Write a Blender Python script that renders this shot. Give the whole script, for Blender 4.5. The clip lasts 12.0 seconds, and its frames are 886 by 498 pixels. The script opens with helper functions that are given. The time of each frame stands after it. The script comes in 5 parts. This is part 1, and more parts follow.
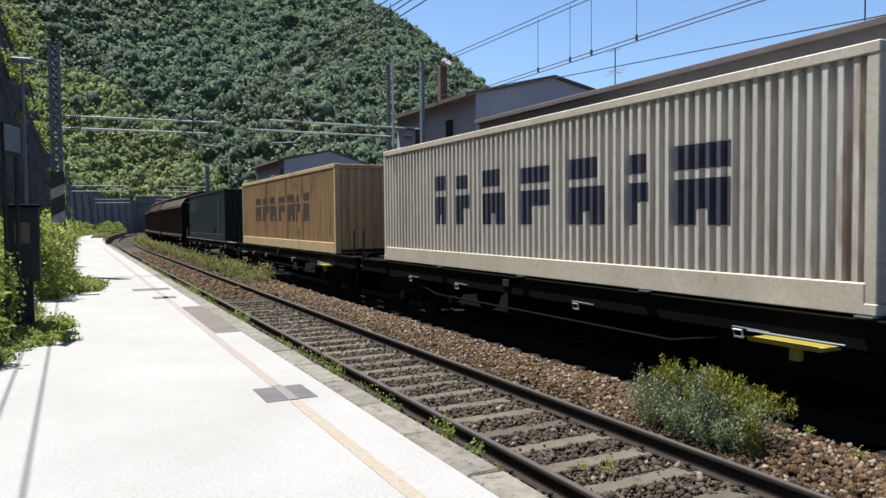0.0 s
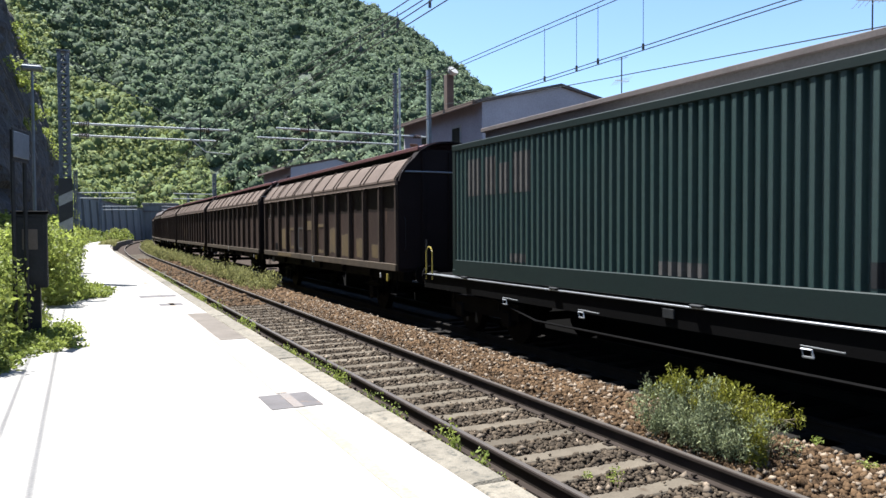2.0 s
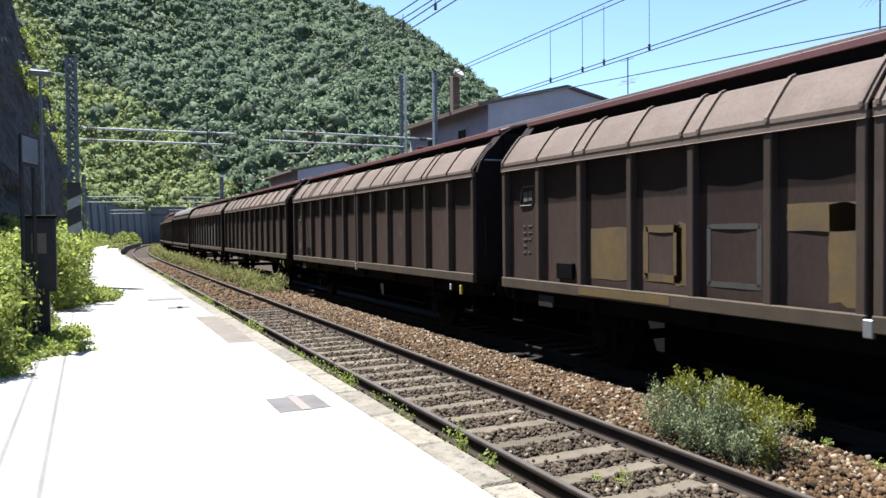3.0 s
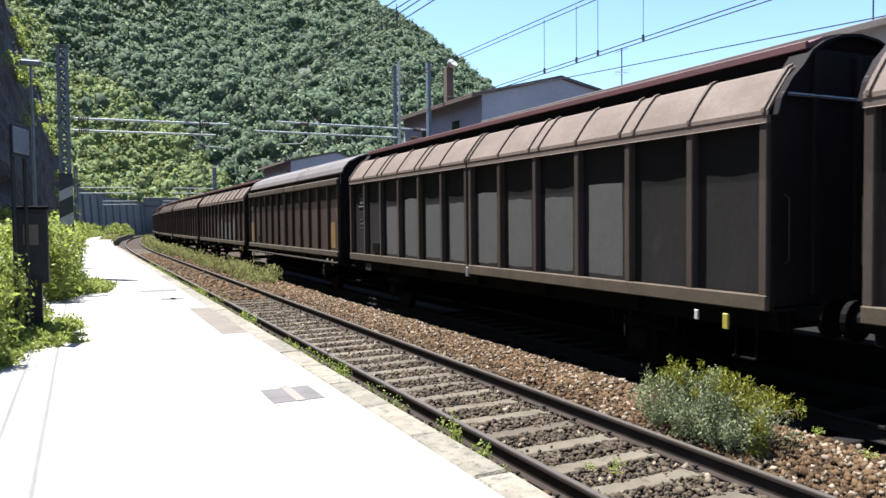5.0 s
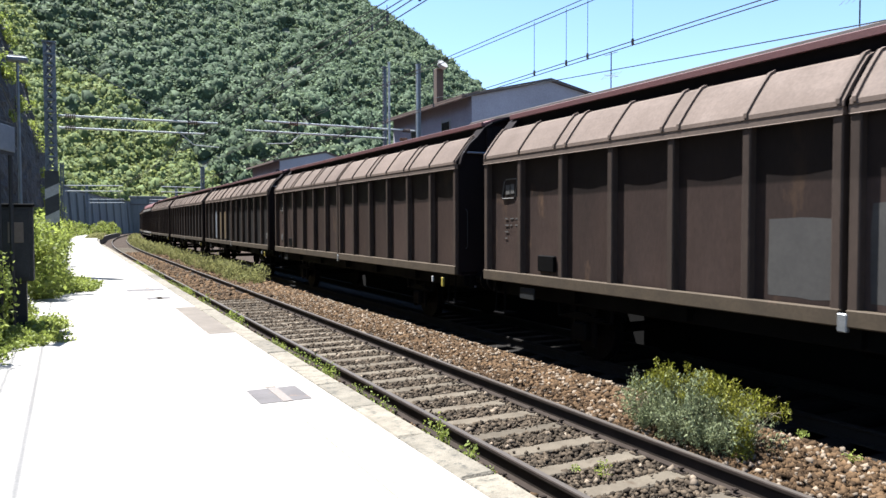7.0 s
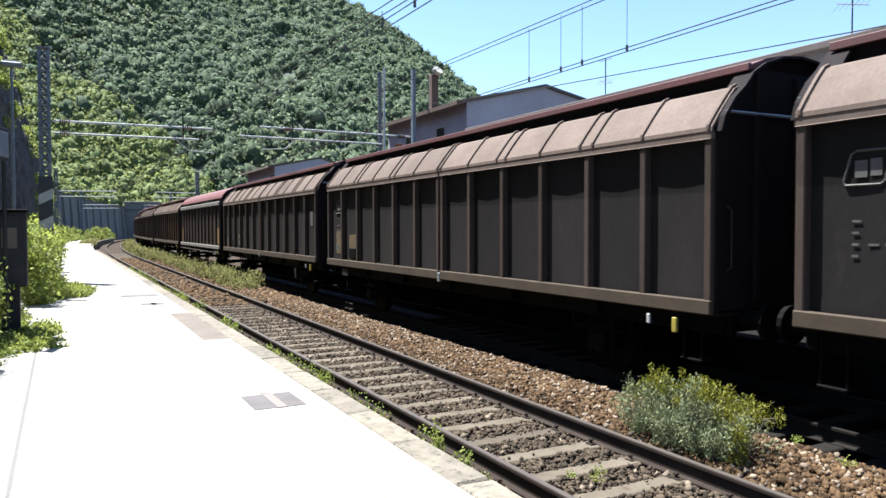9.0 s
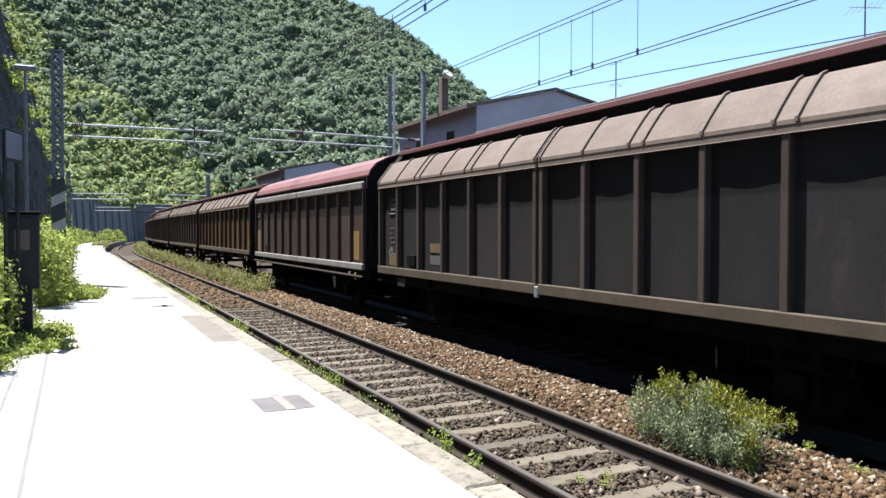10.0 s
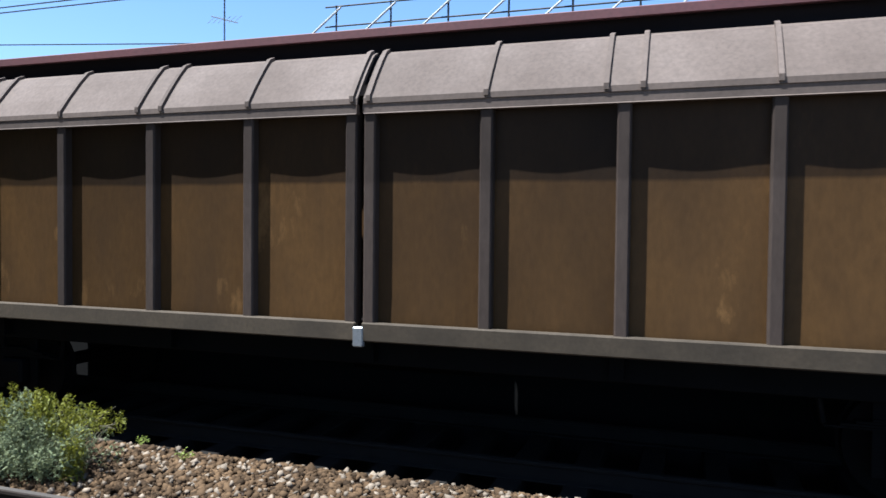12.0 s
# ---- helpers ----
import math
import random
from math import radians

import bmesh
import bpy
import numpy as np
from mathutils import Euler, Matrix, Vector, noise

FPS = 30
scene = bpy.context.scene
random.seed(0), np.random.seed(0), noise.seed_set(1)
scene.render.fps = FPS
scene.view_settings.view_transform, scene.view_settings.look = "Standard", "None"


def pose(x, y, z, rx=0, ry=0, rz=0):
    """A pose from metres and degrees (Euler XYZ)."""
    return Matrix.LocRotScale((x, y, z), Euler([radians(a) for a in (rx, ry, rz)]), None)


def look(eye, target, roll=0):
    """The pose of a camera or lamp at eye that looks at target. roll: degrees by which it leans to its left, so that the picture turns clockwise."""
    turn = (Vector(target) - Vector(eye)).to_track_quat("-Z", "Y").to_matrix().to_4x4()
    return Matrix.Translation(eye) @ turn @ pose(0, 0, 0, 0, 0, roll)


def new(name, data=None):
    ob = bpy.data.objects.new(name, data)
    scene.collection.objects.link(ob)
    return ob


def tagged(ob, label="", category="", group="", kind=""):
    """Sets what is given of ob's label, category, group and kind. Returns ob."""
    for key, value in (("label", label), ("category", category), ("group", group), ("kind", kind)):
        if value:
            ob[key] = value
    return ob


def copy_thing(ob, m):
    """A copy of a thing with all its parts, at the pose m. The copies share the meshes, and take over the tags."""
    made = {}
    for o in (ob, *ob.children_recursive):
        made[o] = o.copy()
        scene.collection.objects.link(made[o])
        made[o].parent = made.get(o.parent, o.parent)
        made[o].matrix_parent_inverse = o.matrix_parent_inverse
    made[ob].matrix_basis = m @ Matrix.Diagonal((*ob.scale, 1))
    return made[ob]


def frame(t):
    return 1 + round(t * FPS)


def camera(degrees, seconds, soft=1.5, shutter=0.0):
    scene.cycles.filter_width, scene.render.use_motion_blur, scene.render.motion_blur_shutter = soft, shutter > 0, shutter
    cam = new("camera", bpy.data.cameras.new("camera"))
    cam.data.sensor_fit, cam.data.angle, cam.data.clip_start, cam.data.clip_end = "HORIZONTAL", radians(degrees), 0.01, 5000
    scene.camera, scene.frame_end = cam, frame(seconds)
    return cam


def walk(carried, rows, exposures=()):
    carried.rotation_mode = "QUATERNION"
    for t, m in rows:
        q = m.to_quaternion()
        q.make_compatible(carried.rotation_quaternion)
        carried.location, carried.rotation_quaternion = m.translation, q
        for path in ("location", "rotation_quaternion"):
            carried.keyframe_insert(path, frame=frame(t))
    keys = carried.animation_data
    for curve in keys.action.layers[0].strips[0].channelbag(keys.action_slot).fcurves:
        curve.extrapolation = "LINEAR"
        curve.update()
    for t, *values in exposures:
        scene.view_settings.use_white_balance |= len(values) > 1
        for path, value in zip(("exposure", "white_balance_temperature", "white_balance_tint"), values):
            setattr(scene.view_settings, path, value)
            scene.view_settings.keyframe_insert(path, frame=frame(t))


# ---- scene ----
cam = camera(62.2, 12.0, soft=1.5, shutter=0.03)
PATH = [
    # seconds, x, y, z, yaw, pitch, roll
    (0, 0, 0, 2.11, -26.78, -2.29, 0.51),
    (0.5, 0, 0, 2.11, -25.26, -2.09, 0.46),
    (1, 0, 0, 2.11, -26.18, -1.77, 0.34),
    (1.5, 0, 0, 2.11, -26.5, -1.82, 0.15),
    (2, 0, 0, 2.11, -26.31, -1.66, 0.3),
    (2.5, 0, 0, 2.11, -25.99, -1.79, 0.42),
    (3, 0, 0, 2.11, -25.79, -1.5, 0.6),
    (5, 0, 0, 2.11, -26.27, -2.21, 0.63),
    (5.5, 0, 0, 2.11, -26.06, -2.09, 0.35),
    (6, 0, 0, 2.11, -26.2, -2.08, 0.4),
    (6.5, 0, 0, 2.11, -26.7, -2.25, 0.23),
    (7, 0, 0, 2.11, -27.14, -2.12, 0.14),
    (7.2, 0, 0, 2.11, -26.98, -2.19, 0.16),
    (9, 0, 0, 2.11, -27.53, -1.68, 0.12),
    (9.5, 0, 0, 2.11, -27.23, -1.52, 0.04),
    (10, 0, 0, 2.11, -26.78, -1.43, -0.03),
    (10.5, 0, 0, 2.11, -26.81, -1.5, -0.39),
    (11, 0, 0, 2.11, -28.11, -1.52, -0.72),
    (11.1, 0.005, -0.003, 2.11, -28.73, -1.52, -0.72),
    (11.2, 0.015, -0.008, 2.11, -30.05, -1.53, -0.7),
    (11.3, 0.032, -0.016, 2.11, -31.78, -1.55, -0.68),
    (11.4, 0.065, -0.03, 2.11, -34.75, -1.57, -0.67),
    (11.5, 0.11, -0.054, 2.11, -39.32, -1.6, -0.68),
    (11.6, 0.17, -0.086, 2.11, -44.9, -1.65, -0.72),
    (11.7, 0.245, -0.125, 2.11, -51.1, -1.72, -0.8),
    (11.8, 0.335, -0.171, 2.11, -57.8, -1.76, -0.86),
    (11.9, 0.47, -0.225, 2.11, -64.5, -1.7, -0.76),
    (12, 0.63, -0.283, 2.11, -71.3, -1.6, -0.62),
]
walk(cam, [(t, pose(x, y, z, 90 + p, r, w)) for t, x, y, z, w, p, r in PATH],
     exposures=[(0, 1.36, 5850, 10), (0.6, 1.42, 5850, 10), (2.0, 1.92, 5900, 10), (5, 2.12, 5900, 10), (10.8, 2.14, 5900, 10), (11.4, 2.02, 5850, 9), (12, 1.8, 5380, 7)])

# ---- light ----
SUN_WAY = Vector((-0.23, 0.33, 1.0)).normalized()
world = bpy.data.worlds.new("sky")
scene.world = world
world.use_nodes = True
wt = world.node_tree
sky = wt.nodes.new("ShaderNodeTexSky")
sky.sky_type = "NISHITA"
sky.sun_disc = False
sky.sun_elevation = math.asin(SUN_WAY.z)
sky.sun_rotation = math.atan2(SUN_WAY.x, SUN_WAY.y)
sky.air_density, sky.dust_density, sky.ozone_density = 1.0, 0.6, 3.0
wt.nodes["Background"].inputs[1].default_value = 0.062
wt.links.new(sky.outputs[0], wt.nodes["Background"].inputs[0])
sun = new("sun", bpy.data.lights.new("sun", "SUN"))
sun.data.energy, sun.data.angle, sun.data.color = 5.0, radians(0.5), (1.0, 0.95, 0.87)
sun.matrix_world = look(SUN_WAY * 60, (0, 0, 0))


# ---- materials ----
def mat(name, base, rough=0.8, metal=0.0, second=None, scale=3.0, grain=60.0, bump=0.2, amount=0.6,
        rust=None, rust_at=0.62, spread=0.0, rand_island=0.0, dist=0.004, spec=0.5, stretch=(1, 1, 1), trans=0.0, faded=None):
    """A weathered surface: large stains, fine grain, relief, an optional third colour in patches,
    a spread in brightness from object to object or from island to island, and above the height faded[0]
    the older, unbleached coat darkened by faded[1], which on panels also paints the overhang's shade."""
    m = bpy.data.materials.new(name)
    m.use_nodes = True
    n, l = m.node_tree.nodes, m.node_tree.links
    b = n["Principled BSDF"]
    b.inputs["Roughness"].default_value = rough
    b.inputs["Metallic"].default_value = metal
    b.inputs["Specular IOR Level"].default_value = spec
    co = n.new("ShaderNodeTexCoord")
    mp = n.new("ShaderNodeMapping")
    mp.inputs["Scale"].default_value = stretch
    l.new(co.outputs["Object"], mp.inputs[0])
    off = n.new("ShaderNodeObjectInfo")
    add = n.new("ShaderNodeVectorMath")
    add.operation = "MULTIPLY_ADD"
    add.inputs[1].default_value = (1, 1, 1)
    wide = n.new("ShaderNodeVectorMath")
    wide.operation = "SCALE"
    wide.inputs[0].default_value = (37, 71, 53)
    l.new(off.outputs["Random"], wide.inputs["Scale"])
    l.new(mp.outputs[0], add.inputs[0])
    l.new(wide.outputs[0], add.inputs[2])

    def noisy(s, detail=5.0, r=0.6):
        t = n.new("ShaderNodeTexNoise")
        t.inputs["Scale"].default_value, t.inputs["Detail"].default_value, t.inputs["Roughness"].default_value = s, detail, r
        l.new(add.outputs[0], t.inputs["Vector"])
        return t

    def ramp(src, lo, hi):
        r = n.new("ShaderNodeMapRange")
        r.inputs[1].default_value, r.inputs[2].default_value = lo, hi
        l.new(src, r.inputs[0])
        return r.outputs[0]

    def blend(fac, a, c):
        x = n.new("ShaderNodeMix")
        x.data_type = "RGBA"
        l.new(fac, x.inputs[0])
        for i, v in ((6, a), (7, c)):
            if isinstance(v, tuple):
                x.inputs[i].default_value = (*v, 1)
            else:
                l.new(v, x.inputs[i])
        return x.outputs[2]

    large, fine = noisy(scale), noisy(grain, 3.0)
    second = second or tuple(c * 0.65 for c in base)
    col = blend(ramp(large.outputs[0], 0.5 - 0.3 * amount, 0.5 + 0.3), base, second)
    col = blend(ramp(fine.outputs[0], 0.35, 1.3), col, tuple(c * 0.4 for c in base))
    if rust:
        patch = noisy(scale * 1.7, 7.0, 0.7)
        col = blend(ramp(patch.outputs[0], rust_at, rust_at + 0.12), col, rust)
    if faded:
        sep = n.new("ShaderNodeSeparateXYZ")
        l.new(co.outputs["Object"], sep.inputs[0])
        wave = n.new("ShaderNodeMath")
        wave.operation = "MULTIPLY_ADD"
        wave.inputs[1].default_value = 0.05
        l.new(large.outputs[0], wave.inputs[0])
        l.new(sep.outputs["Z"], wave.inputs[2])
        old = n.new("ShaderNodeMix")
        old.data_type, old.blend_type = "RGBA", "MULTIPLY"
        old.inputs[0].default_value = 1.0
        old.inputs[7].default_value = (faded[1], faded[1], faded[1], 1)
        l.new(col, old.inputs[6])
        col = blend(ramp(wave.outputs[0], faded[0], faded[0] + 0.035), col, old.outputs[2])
    if spread or rand_island:
        hv = n.new("ShaderNodeHueSaturation")
        src = off.outputs["Random"]
        if rand_island:
            geo = n.new("ShaderNodeNewGeometry")
            src = geo.outputs["Random Per Island"]
        w = spread or rand_island
        mr = n.new("ShaderNodeMapRange")
        mr.inputs[3].default_value, mr.inputs[4].default_value = 1 - w, 1 + w
        l.new(src, mr.inputs[0])
        l.new(mr.outputs[0], hv.inputs["Value"])
        l.new(col, hv.inputs["Color"])
        col = hv.outputs[0]
    l.new(col, b.inputs["Base Color"])
    rr = n.new("ShaderNodeMapRange")
    rr.inputs[3].default_value, rr.inputs[4].default_value = max(rough - 0.15, 0.05), min(rough + 0.15, 1.0)
    l.new(large.outputs[0], rr.inputs[0])
    l.new(rr.outputs[0], b.inputs["Roughness"])
    if bump:
        bp = n.new("ShaderNodeBump")
        bp.inputs["Strength"].default_value, bp.inputs["Distance"].default_value = bump, dist
        l.new(fine.outputs[0], bp.inputs["Height"])
        l.new(bp.outputs[0], b.inputs["Normal"])
    if trans:
        tr = n.new("ShaderNodeBsdfTranslucent")
        mx = n.new("ShaderNodeMixShader")
        mx.inputs[0].default_value = trans
        l.new(col, tr.inputs[0])
        l.new(b.outputs[0], mx.inputs[1])
        l.new(tr.outputs[0], mx.inputs[2])
        l.new(mx.outputs[0], n["Material Output"].inputs[0])
    return m


CONCRETE = mat("platform_concrete", (0.277, 0.26, 0.231), 0.9, second=(0.231, 0.214, 0.189), scale=0.7, grain=45, bump=0.15, rust=(0.216, 0.196, 0.173), rust_at=0.66)
ORANGE_WEAR = mat("faded_orange_paint", (0.154, 0.118, 0.0931), 0.85, second=(0.133, 0.131, 0.127), scale=4, grain=50, amount=1.0)
PATCH = mat("patched_concrete", (0.116, 0.095, 0.0736), 0.9, scale=2, grain=60)
PLATE = mat("cover_plate", (0.0799, 0.0691, 0.0648), 0.7, scale=4, grain=90, rust=(0.112, 0.0734, 0.0518), rust_at=0.6)
RED_LINE = mat("worn_red_paint", (0.215, 0.165, 0.13), 0.9, second=(0.235, 0.21, 0.175), scale=2.2, grain=40, amount=1.0)
YELLOW_LINE = mat("worn_yellow_paint", (0.25, 0.19, 0.115), 0.9, second=(0.245, 0.22, 0.18), scale=1.6, grain=40, amount=1.0)
COPING = mat("kerb_stone", (0.19, 0.165, 0.123), 0.95, second=(0.0848, 0.073, 0.0535), scale=7, grain=50, bump=0.8, dist=0.012, amount=1.0, rust=(0.0499, 0.046, 0.0351), rust_at=0.53, spread=0.2)
GROUND = mat("gravel_earth", (0.0433, 0.0306, 0.0219), 0.95, second=(0.026, 0.0185, 0.0139), scale=1.4, grain=22, bump=1.0, dist=0.03, spec=0.12)
STONE = mat("ballast_stone", (0.085, 0.0521, 0.0263), 0.9, second=(0.038, 0.0233, 0.0127), scale=2.5, grain=30, rand_island=0.6, spec=0.12)
PALE_STONE = mat("pale_stone", (0.186, 0.141, 0.0959), 0.9, scale=8, grain=40, rand_island=0.3)
GREY_STONE = mat("oily_ballast_stone", (0.066, 0.05, 0.034), 0.9, second=(0.03, 0.023, 0.016), scale=2.5, grain=30, rand_island=0.65, spec=0.12)
# far track's sleepers and rails: the train's shadow put into the colour
SHADE_TRACK = mat("shade_dark_track", (0.0132, 0.0114, 0.0096), 0.9, scale=4, grain=50, bump=0.5, spec=0.12)
SLEEPER = mat("weathered_sleeper", (0.125, 0.105, 0.078), 0.9, second=(0.055, 0.045, 0.033), scale=3, grain=50, bump=0.5, amount=1.0, spread=0.22, spec=0.12, rust=(0.05, 0.036, 0.024), rust_at=0.58)
RAIL = mat("rail_steel", (0.03, 0.022, 0.017), 0.9, 0.0, scale=5, grain=70, second=(0.018, 0.013, 0.01), spec=0.15)
RAIL_TOP = mat("rail_head", (0.085, 0.072, 0.06), 0.5, 0.2, scale=5, grain=90, second=(0.05, 0.04, 0.034))
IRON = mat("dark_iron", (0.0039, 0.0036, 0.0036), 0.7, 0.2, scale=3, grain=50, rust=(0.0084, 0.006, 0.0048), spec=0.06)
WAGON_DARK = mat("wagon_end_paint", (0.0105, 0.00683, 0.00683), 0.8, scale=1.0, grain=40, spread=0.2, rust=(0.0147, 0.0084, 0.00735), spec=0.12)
# faded: above 2.52 the older coat is darkened further as overhang shade
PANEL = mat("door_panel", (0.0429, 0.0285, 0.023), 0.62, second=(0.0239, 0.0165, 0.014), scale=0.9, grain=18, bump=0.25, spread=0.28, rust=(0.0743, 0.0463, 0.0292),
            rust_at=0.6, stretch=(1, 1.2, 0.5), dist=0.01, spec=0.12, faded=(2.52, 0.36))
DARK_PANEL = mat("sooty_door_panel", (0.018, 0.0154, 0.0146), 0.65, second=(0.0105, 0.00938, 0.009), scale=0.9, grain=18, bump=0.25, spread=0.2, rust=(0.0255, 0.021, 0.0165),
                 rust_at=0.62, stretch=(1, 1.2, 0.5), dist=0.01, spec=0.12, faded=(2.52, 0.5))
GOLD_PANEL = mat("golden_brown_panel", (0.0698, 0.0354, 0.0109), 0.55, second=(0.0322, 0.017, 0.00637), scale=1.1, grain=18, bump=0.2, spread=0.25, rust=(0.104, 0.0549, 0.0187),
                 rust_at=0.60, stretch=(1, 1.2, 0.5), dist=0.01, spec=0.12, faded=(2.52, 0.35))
PALE_DUST = mat("pale_chalky_dust", (0.0467, 0.0428, 0.0376), 0.85, second=(0.0279, 0.0253, 0.0227), scale=1.6, grain=20, amount=1.0)
PALE_BLUE = mat("bleached_blue", (0.113, 0.131, 0.153), 0.8, second=(0.0765, 0.09, 0.108), scale=1.5, grain=20)
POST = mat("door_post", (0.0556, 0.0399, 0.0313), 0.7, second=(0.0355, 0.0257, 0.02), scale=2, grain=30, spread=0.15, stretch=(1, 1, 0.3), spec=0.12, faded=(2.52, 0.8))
SKIN = mat("dusty_upper_door", (0.113, 0.0837, 0.0661), 0.8, second=(0.0764, 0.0568, 0.0449), scale=1.3, grain=25, spread=0.12, rust=(0.113, 0.0775, 0.0616), rust_at=0.66, spec=0.2)
SILL = mat("door_sill", (0.0634, 0.0468, 0.0298), 0.8, second=(0.0355, 0.0272, 0.0186), scale=2.2, grain=30, spread=0.12, rust=(0.0809, 0.0526, 0.0372), rust_at=0.64, spec=0.2)
PALE_FRAME = mat("pale_door_frame", (0.17, 0.158, 0.143), 0.75, second=(0.11, 0.1, 0.09), scale=2.2, grain=30, spread=0.1, rust=(0.1, 0.07, 0.055), rust_at=0.64, spec=0.2)
RED_ROOF = mat("faded_red_roof", (0.107, 0.0318, 0.0315), 0.7, second=(0.0719, 0.0216, 0.0215), scale=1.0, grain=25, spread=0.25)
GREY_ROOF = mat("dusty_grey_roof", (0.0714, 0.0588, 0.0546), 0.75, second=(0.0504, 0.0407, 0.0378), scale=0.8, grain=25)
WHITE_BOX = mat("white_container_paint", (0.51, 0.474, 0.401), 0.6, second=(0.34, 0.298, 0.231), scale=1.2, grain=25, rust=(0.243, 0.158, 0.103), rust_at=0.56, stretch=(1, 1, 0.14), amount=0.9)
YELLOW_BOX = mat("ochre_container_paint", (0.421, 0.281, 0.129), 0.6, second=(0.281, 0.173, 0.0731), scale=1.2, grain=25, rust=(0.135, 0.074, 0.0439), rust_at=0.55, stretch=(1, 1, 0.14), amount=0.9)
CREAM = mat("cream_container_rail", (0.432, 0.383, 0.292), 0.65, second=(0.324, 0.275, 0.194), scale=1.6, grain=25, rust=(0.14, 0.0864, 0.054), rust_at=0.63)
YRAIL = mat("yellow_container_rail", (0.424, 0.311, 0.154), 0.65, second=(0.32, 0.226, 0.114), scale=1.6, grain=25, rust=(0.123, 0.0752, 0.0513), rust_at=0.62)
GREEN_BOX = mat("green_container_paint", (0.0212, 0.0438, 0.0399), 0.5, second=(0.0142, 0.0309, 0.0283), scale=1.1, grain=25, rust=(0.0322, 0.049, 0.0451), rust_at=0.66)
# frame rail green; as end paint it also puts the end's shade into colour
GREEN_DARK = mat("dark_green_frame_and_shaded_end", (0.00616, 0.0139, 0.0123), 0.6, second=(0.00462, 0.01, 0.00924), scale=1.5, grain=25, spec=0.2)
NAVY = mat("navy_lettering", (0.027, 0.0288, 0.0495), 0.7, scale=6, grain=30, second=(0.045, 0.045, 0.0585))
FADED_NAVY = mat("faded_navy_lettering", (0.06, 0.047, 0.052), 0.7, scale=3, grain=30, second=(0.16, 0.105, 0.05), amount=0.9)
SCUFF = mat("scuffed_dust", (0.0306, 0.027, 0.0234), 0.85, second=(0.0189, 0.0167, 0.0149), scale=4, grain=30, amount=1.0)
# near-black bed, painting the shade below the train
SHADE_BED = mat("shade_dark_bed", (0.0066, 0.0054, 0.0048), 0.9, second=(0.0042, 0.0036, 0.003), scale=2, grain=30, bump=0.8, dist=0.02, spec=0.12)
PALE_MARK = mat("pale_stencil", (0.0701, 0.0651, 0.0586), 0.8, scale=8, grain=40)
YELLOW_MARK = mat("yellow_panel_paint", (0.15, 0.078, 0.008), 0.7, scale=3, grain=30, second=(0.09, 0.05, 0.008))
OLIVE = mat("dull_olive_paint", (0.0378, 0.0353, 0.0252), 0.75, scale=3, grain=30)
GOLD_PAINT = mat("sprayed_gold", (0.1, 0.06, 0.009), 0.75, scale=2.5, grain=25, second=(0.032, 0.022, 0.012), amount=1.0)
WHITE_PAINT = mat("white_marking", (0.385, 0.377, 0.354), 0.6, scale=5, grain=40)
BLACK_PAINT = mat("black_marking", (0.0231, 0.0231, 0.0246), 0.6, scale=5, grain=40)
YELLOW_STEEL = mat("yellow_handle", (0.323, 0.254, 0.0385), 0.5, scale=5, grain=40)
STEEL = mat("galvanised_steel", (0.308, 0.316, 0.323), 0.45, 0.7, scale=6, grain=60)
DULL_STEEL = mat("dull_steel", (0.0347, 0.0354, 0.0362), 0.6, 0.4, scale=3, grain=40, spec=0.12)
MAST = mat("mast_steel", (0.16, 0.178, 0.197), 0.6, 0.4, scale=3, grain=40)
WIRE = mat("wire_copper", (0.0809, 0.0835, 0.0835), 0.5, 0.6, scale=3, grain=20, bump=0)
PIPE = mat("pale_tube", (0.447, 0.462, 0.447), 0.5, 0.2, scale=3, grain=30)
CERAMIC = mat("brown_insulator", (0.0693, 0.0347, 0.0231), 0.25, scale=3, grain=20)
RENDER_WALL = mat("grey_render", (0.4, 0.375, 0.4), 0.9, second=(0.3, 0.28, 0.295), scale=0.6, grain=14, bump=0.4)
STATION_WALL = mat("station_render", (0.185, 0.17, 0.165), 0.9, second=(0.13, 0.12, 0.115), scale=0.7, grain=14, bump=0.4, rust=(0.17, 0.15, 0.14), rust_at=0.66)
# pavement seen beneath the train; its shade is painted as a near-black colour
PAVEMENT = mat("shade_dark_pavement", (0.00692, 0.00624, 0.00556), 0.95, second=(0.00416, 0.00374, 0.00348), scale=0.8, grain=20, spec=0.15)
PALE_BAND = mat("pale_canopy_edge", (0.345, 0.339, 0.32), 0.8, scale=1.0, grain=20, second=(0.265, 0.258, 0.246))
COPING_DARK = mat("parapet_coping", (0.108, 0.0886, 0.0809), 0.9, scale=1, grain=20)
DARK_OPENING = mat("dark_glass", (0.0154, 0.0154, 0.0169), 0.2, scale=2, grain=20)
WOOD_DOOR = mat("grey_door", (0.123, 0.115, 0.108), 0.7, scale=2, grain=30)
ROOF_TILE = mat("roof_tile", (0.116, 0.0786, 0.06), 0.9, scale=1.2, grain=16, rand_island=0.3)
ROCK = mat("cliff_rock", (0.035, 0.0288, 0.0245), 0.95, second=(0.0175, 0.0145, 0.0125), scale=0.35, grain=3.5, bump=1.0, dist=0.25, rust=(0.0138, 0.015, 0.0075), rust_at=0.58)
RETAIN = mat("retaining_wall_concrete", (0.185, 0.185, 0.178), 0.9, second=(0.08, 0.08, 0.077), scale=0.5, grain=3, stretch=(1, 1, 0.16), amount=1.0, rust=(0.0431, 0.0462, 0.037), rust_at=0.6)
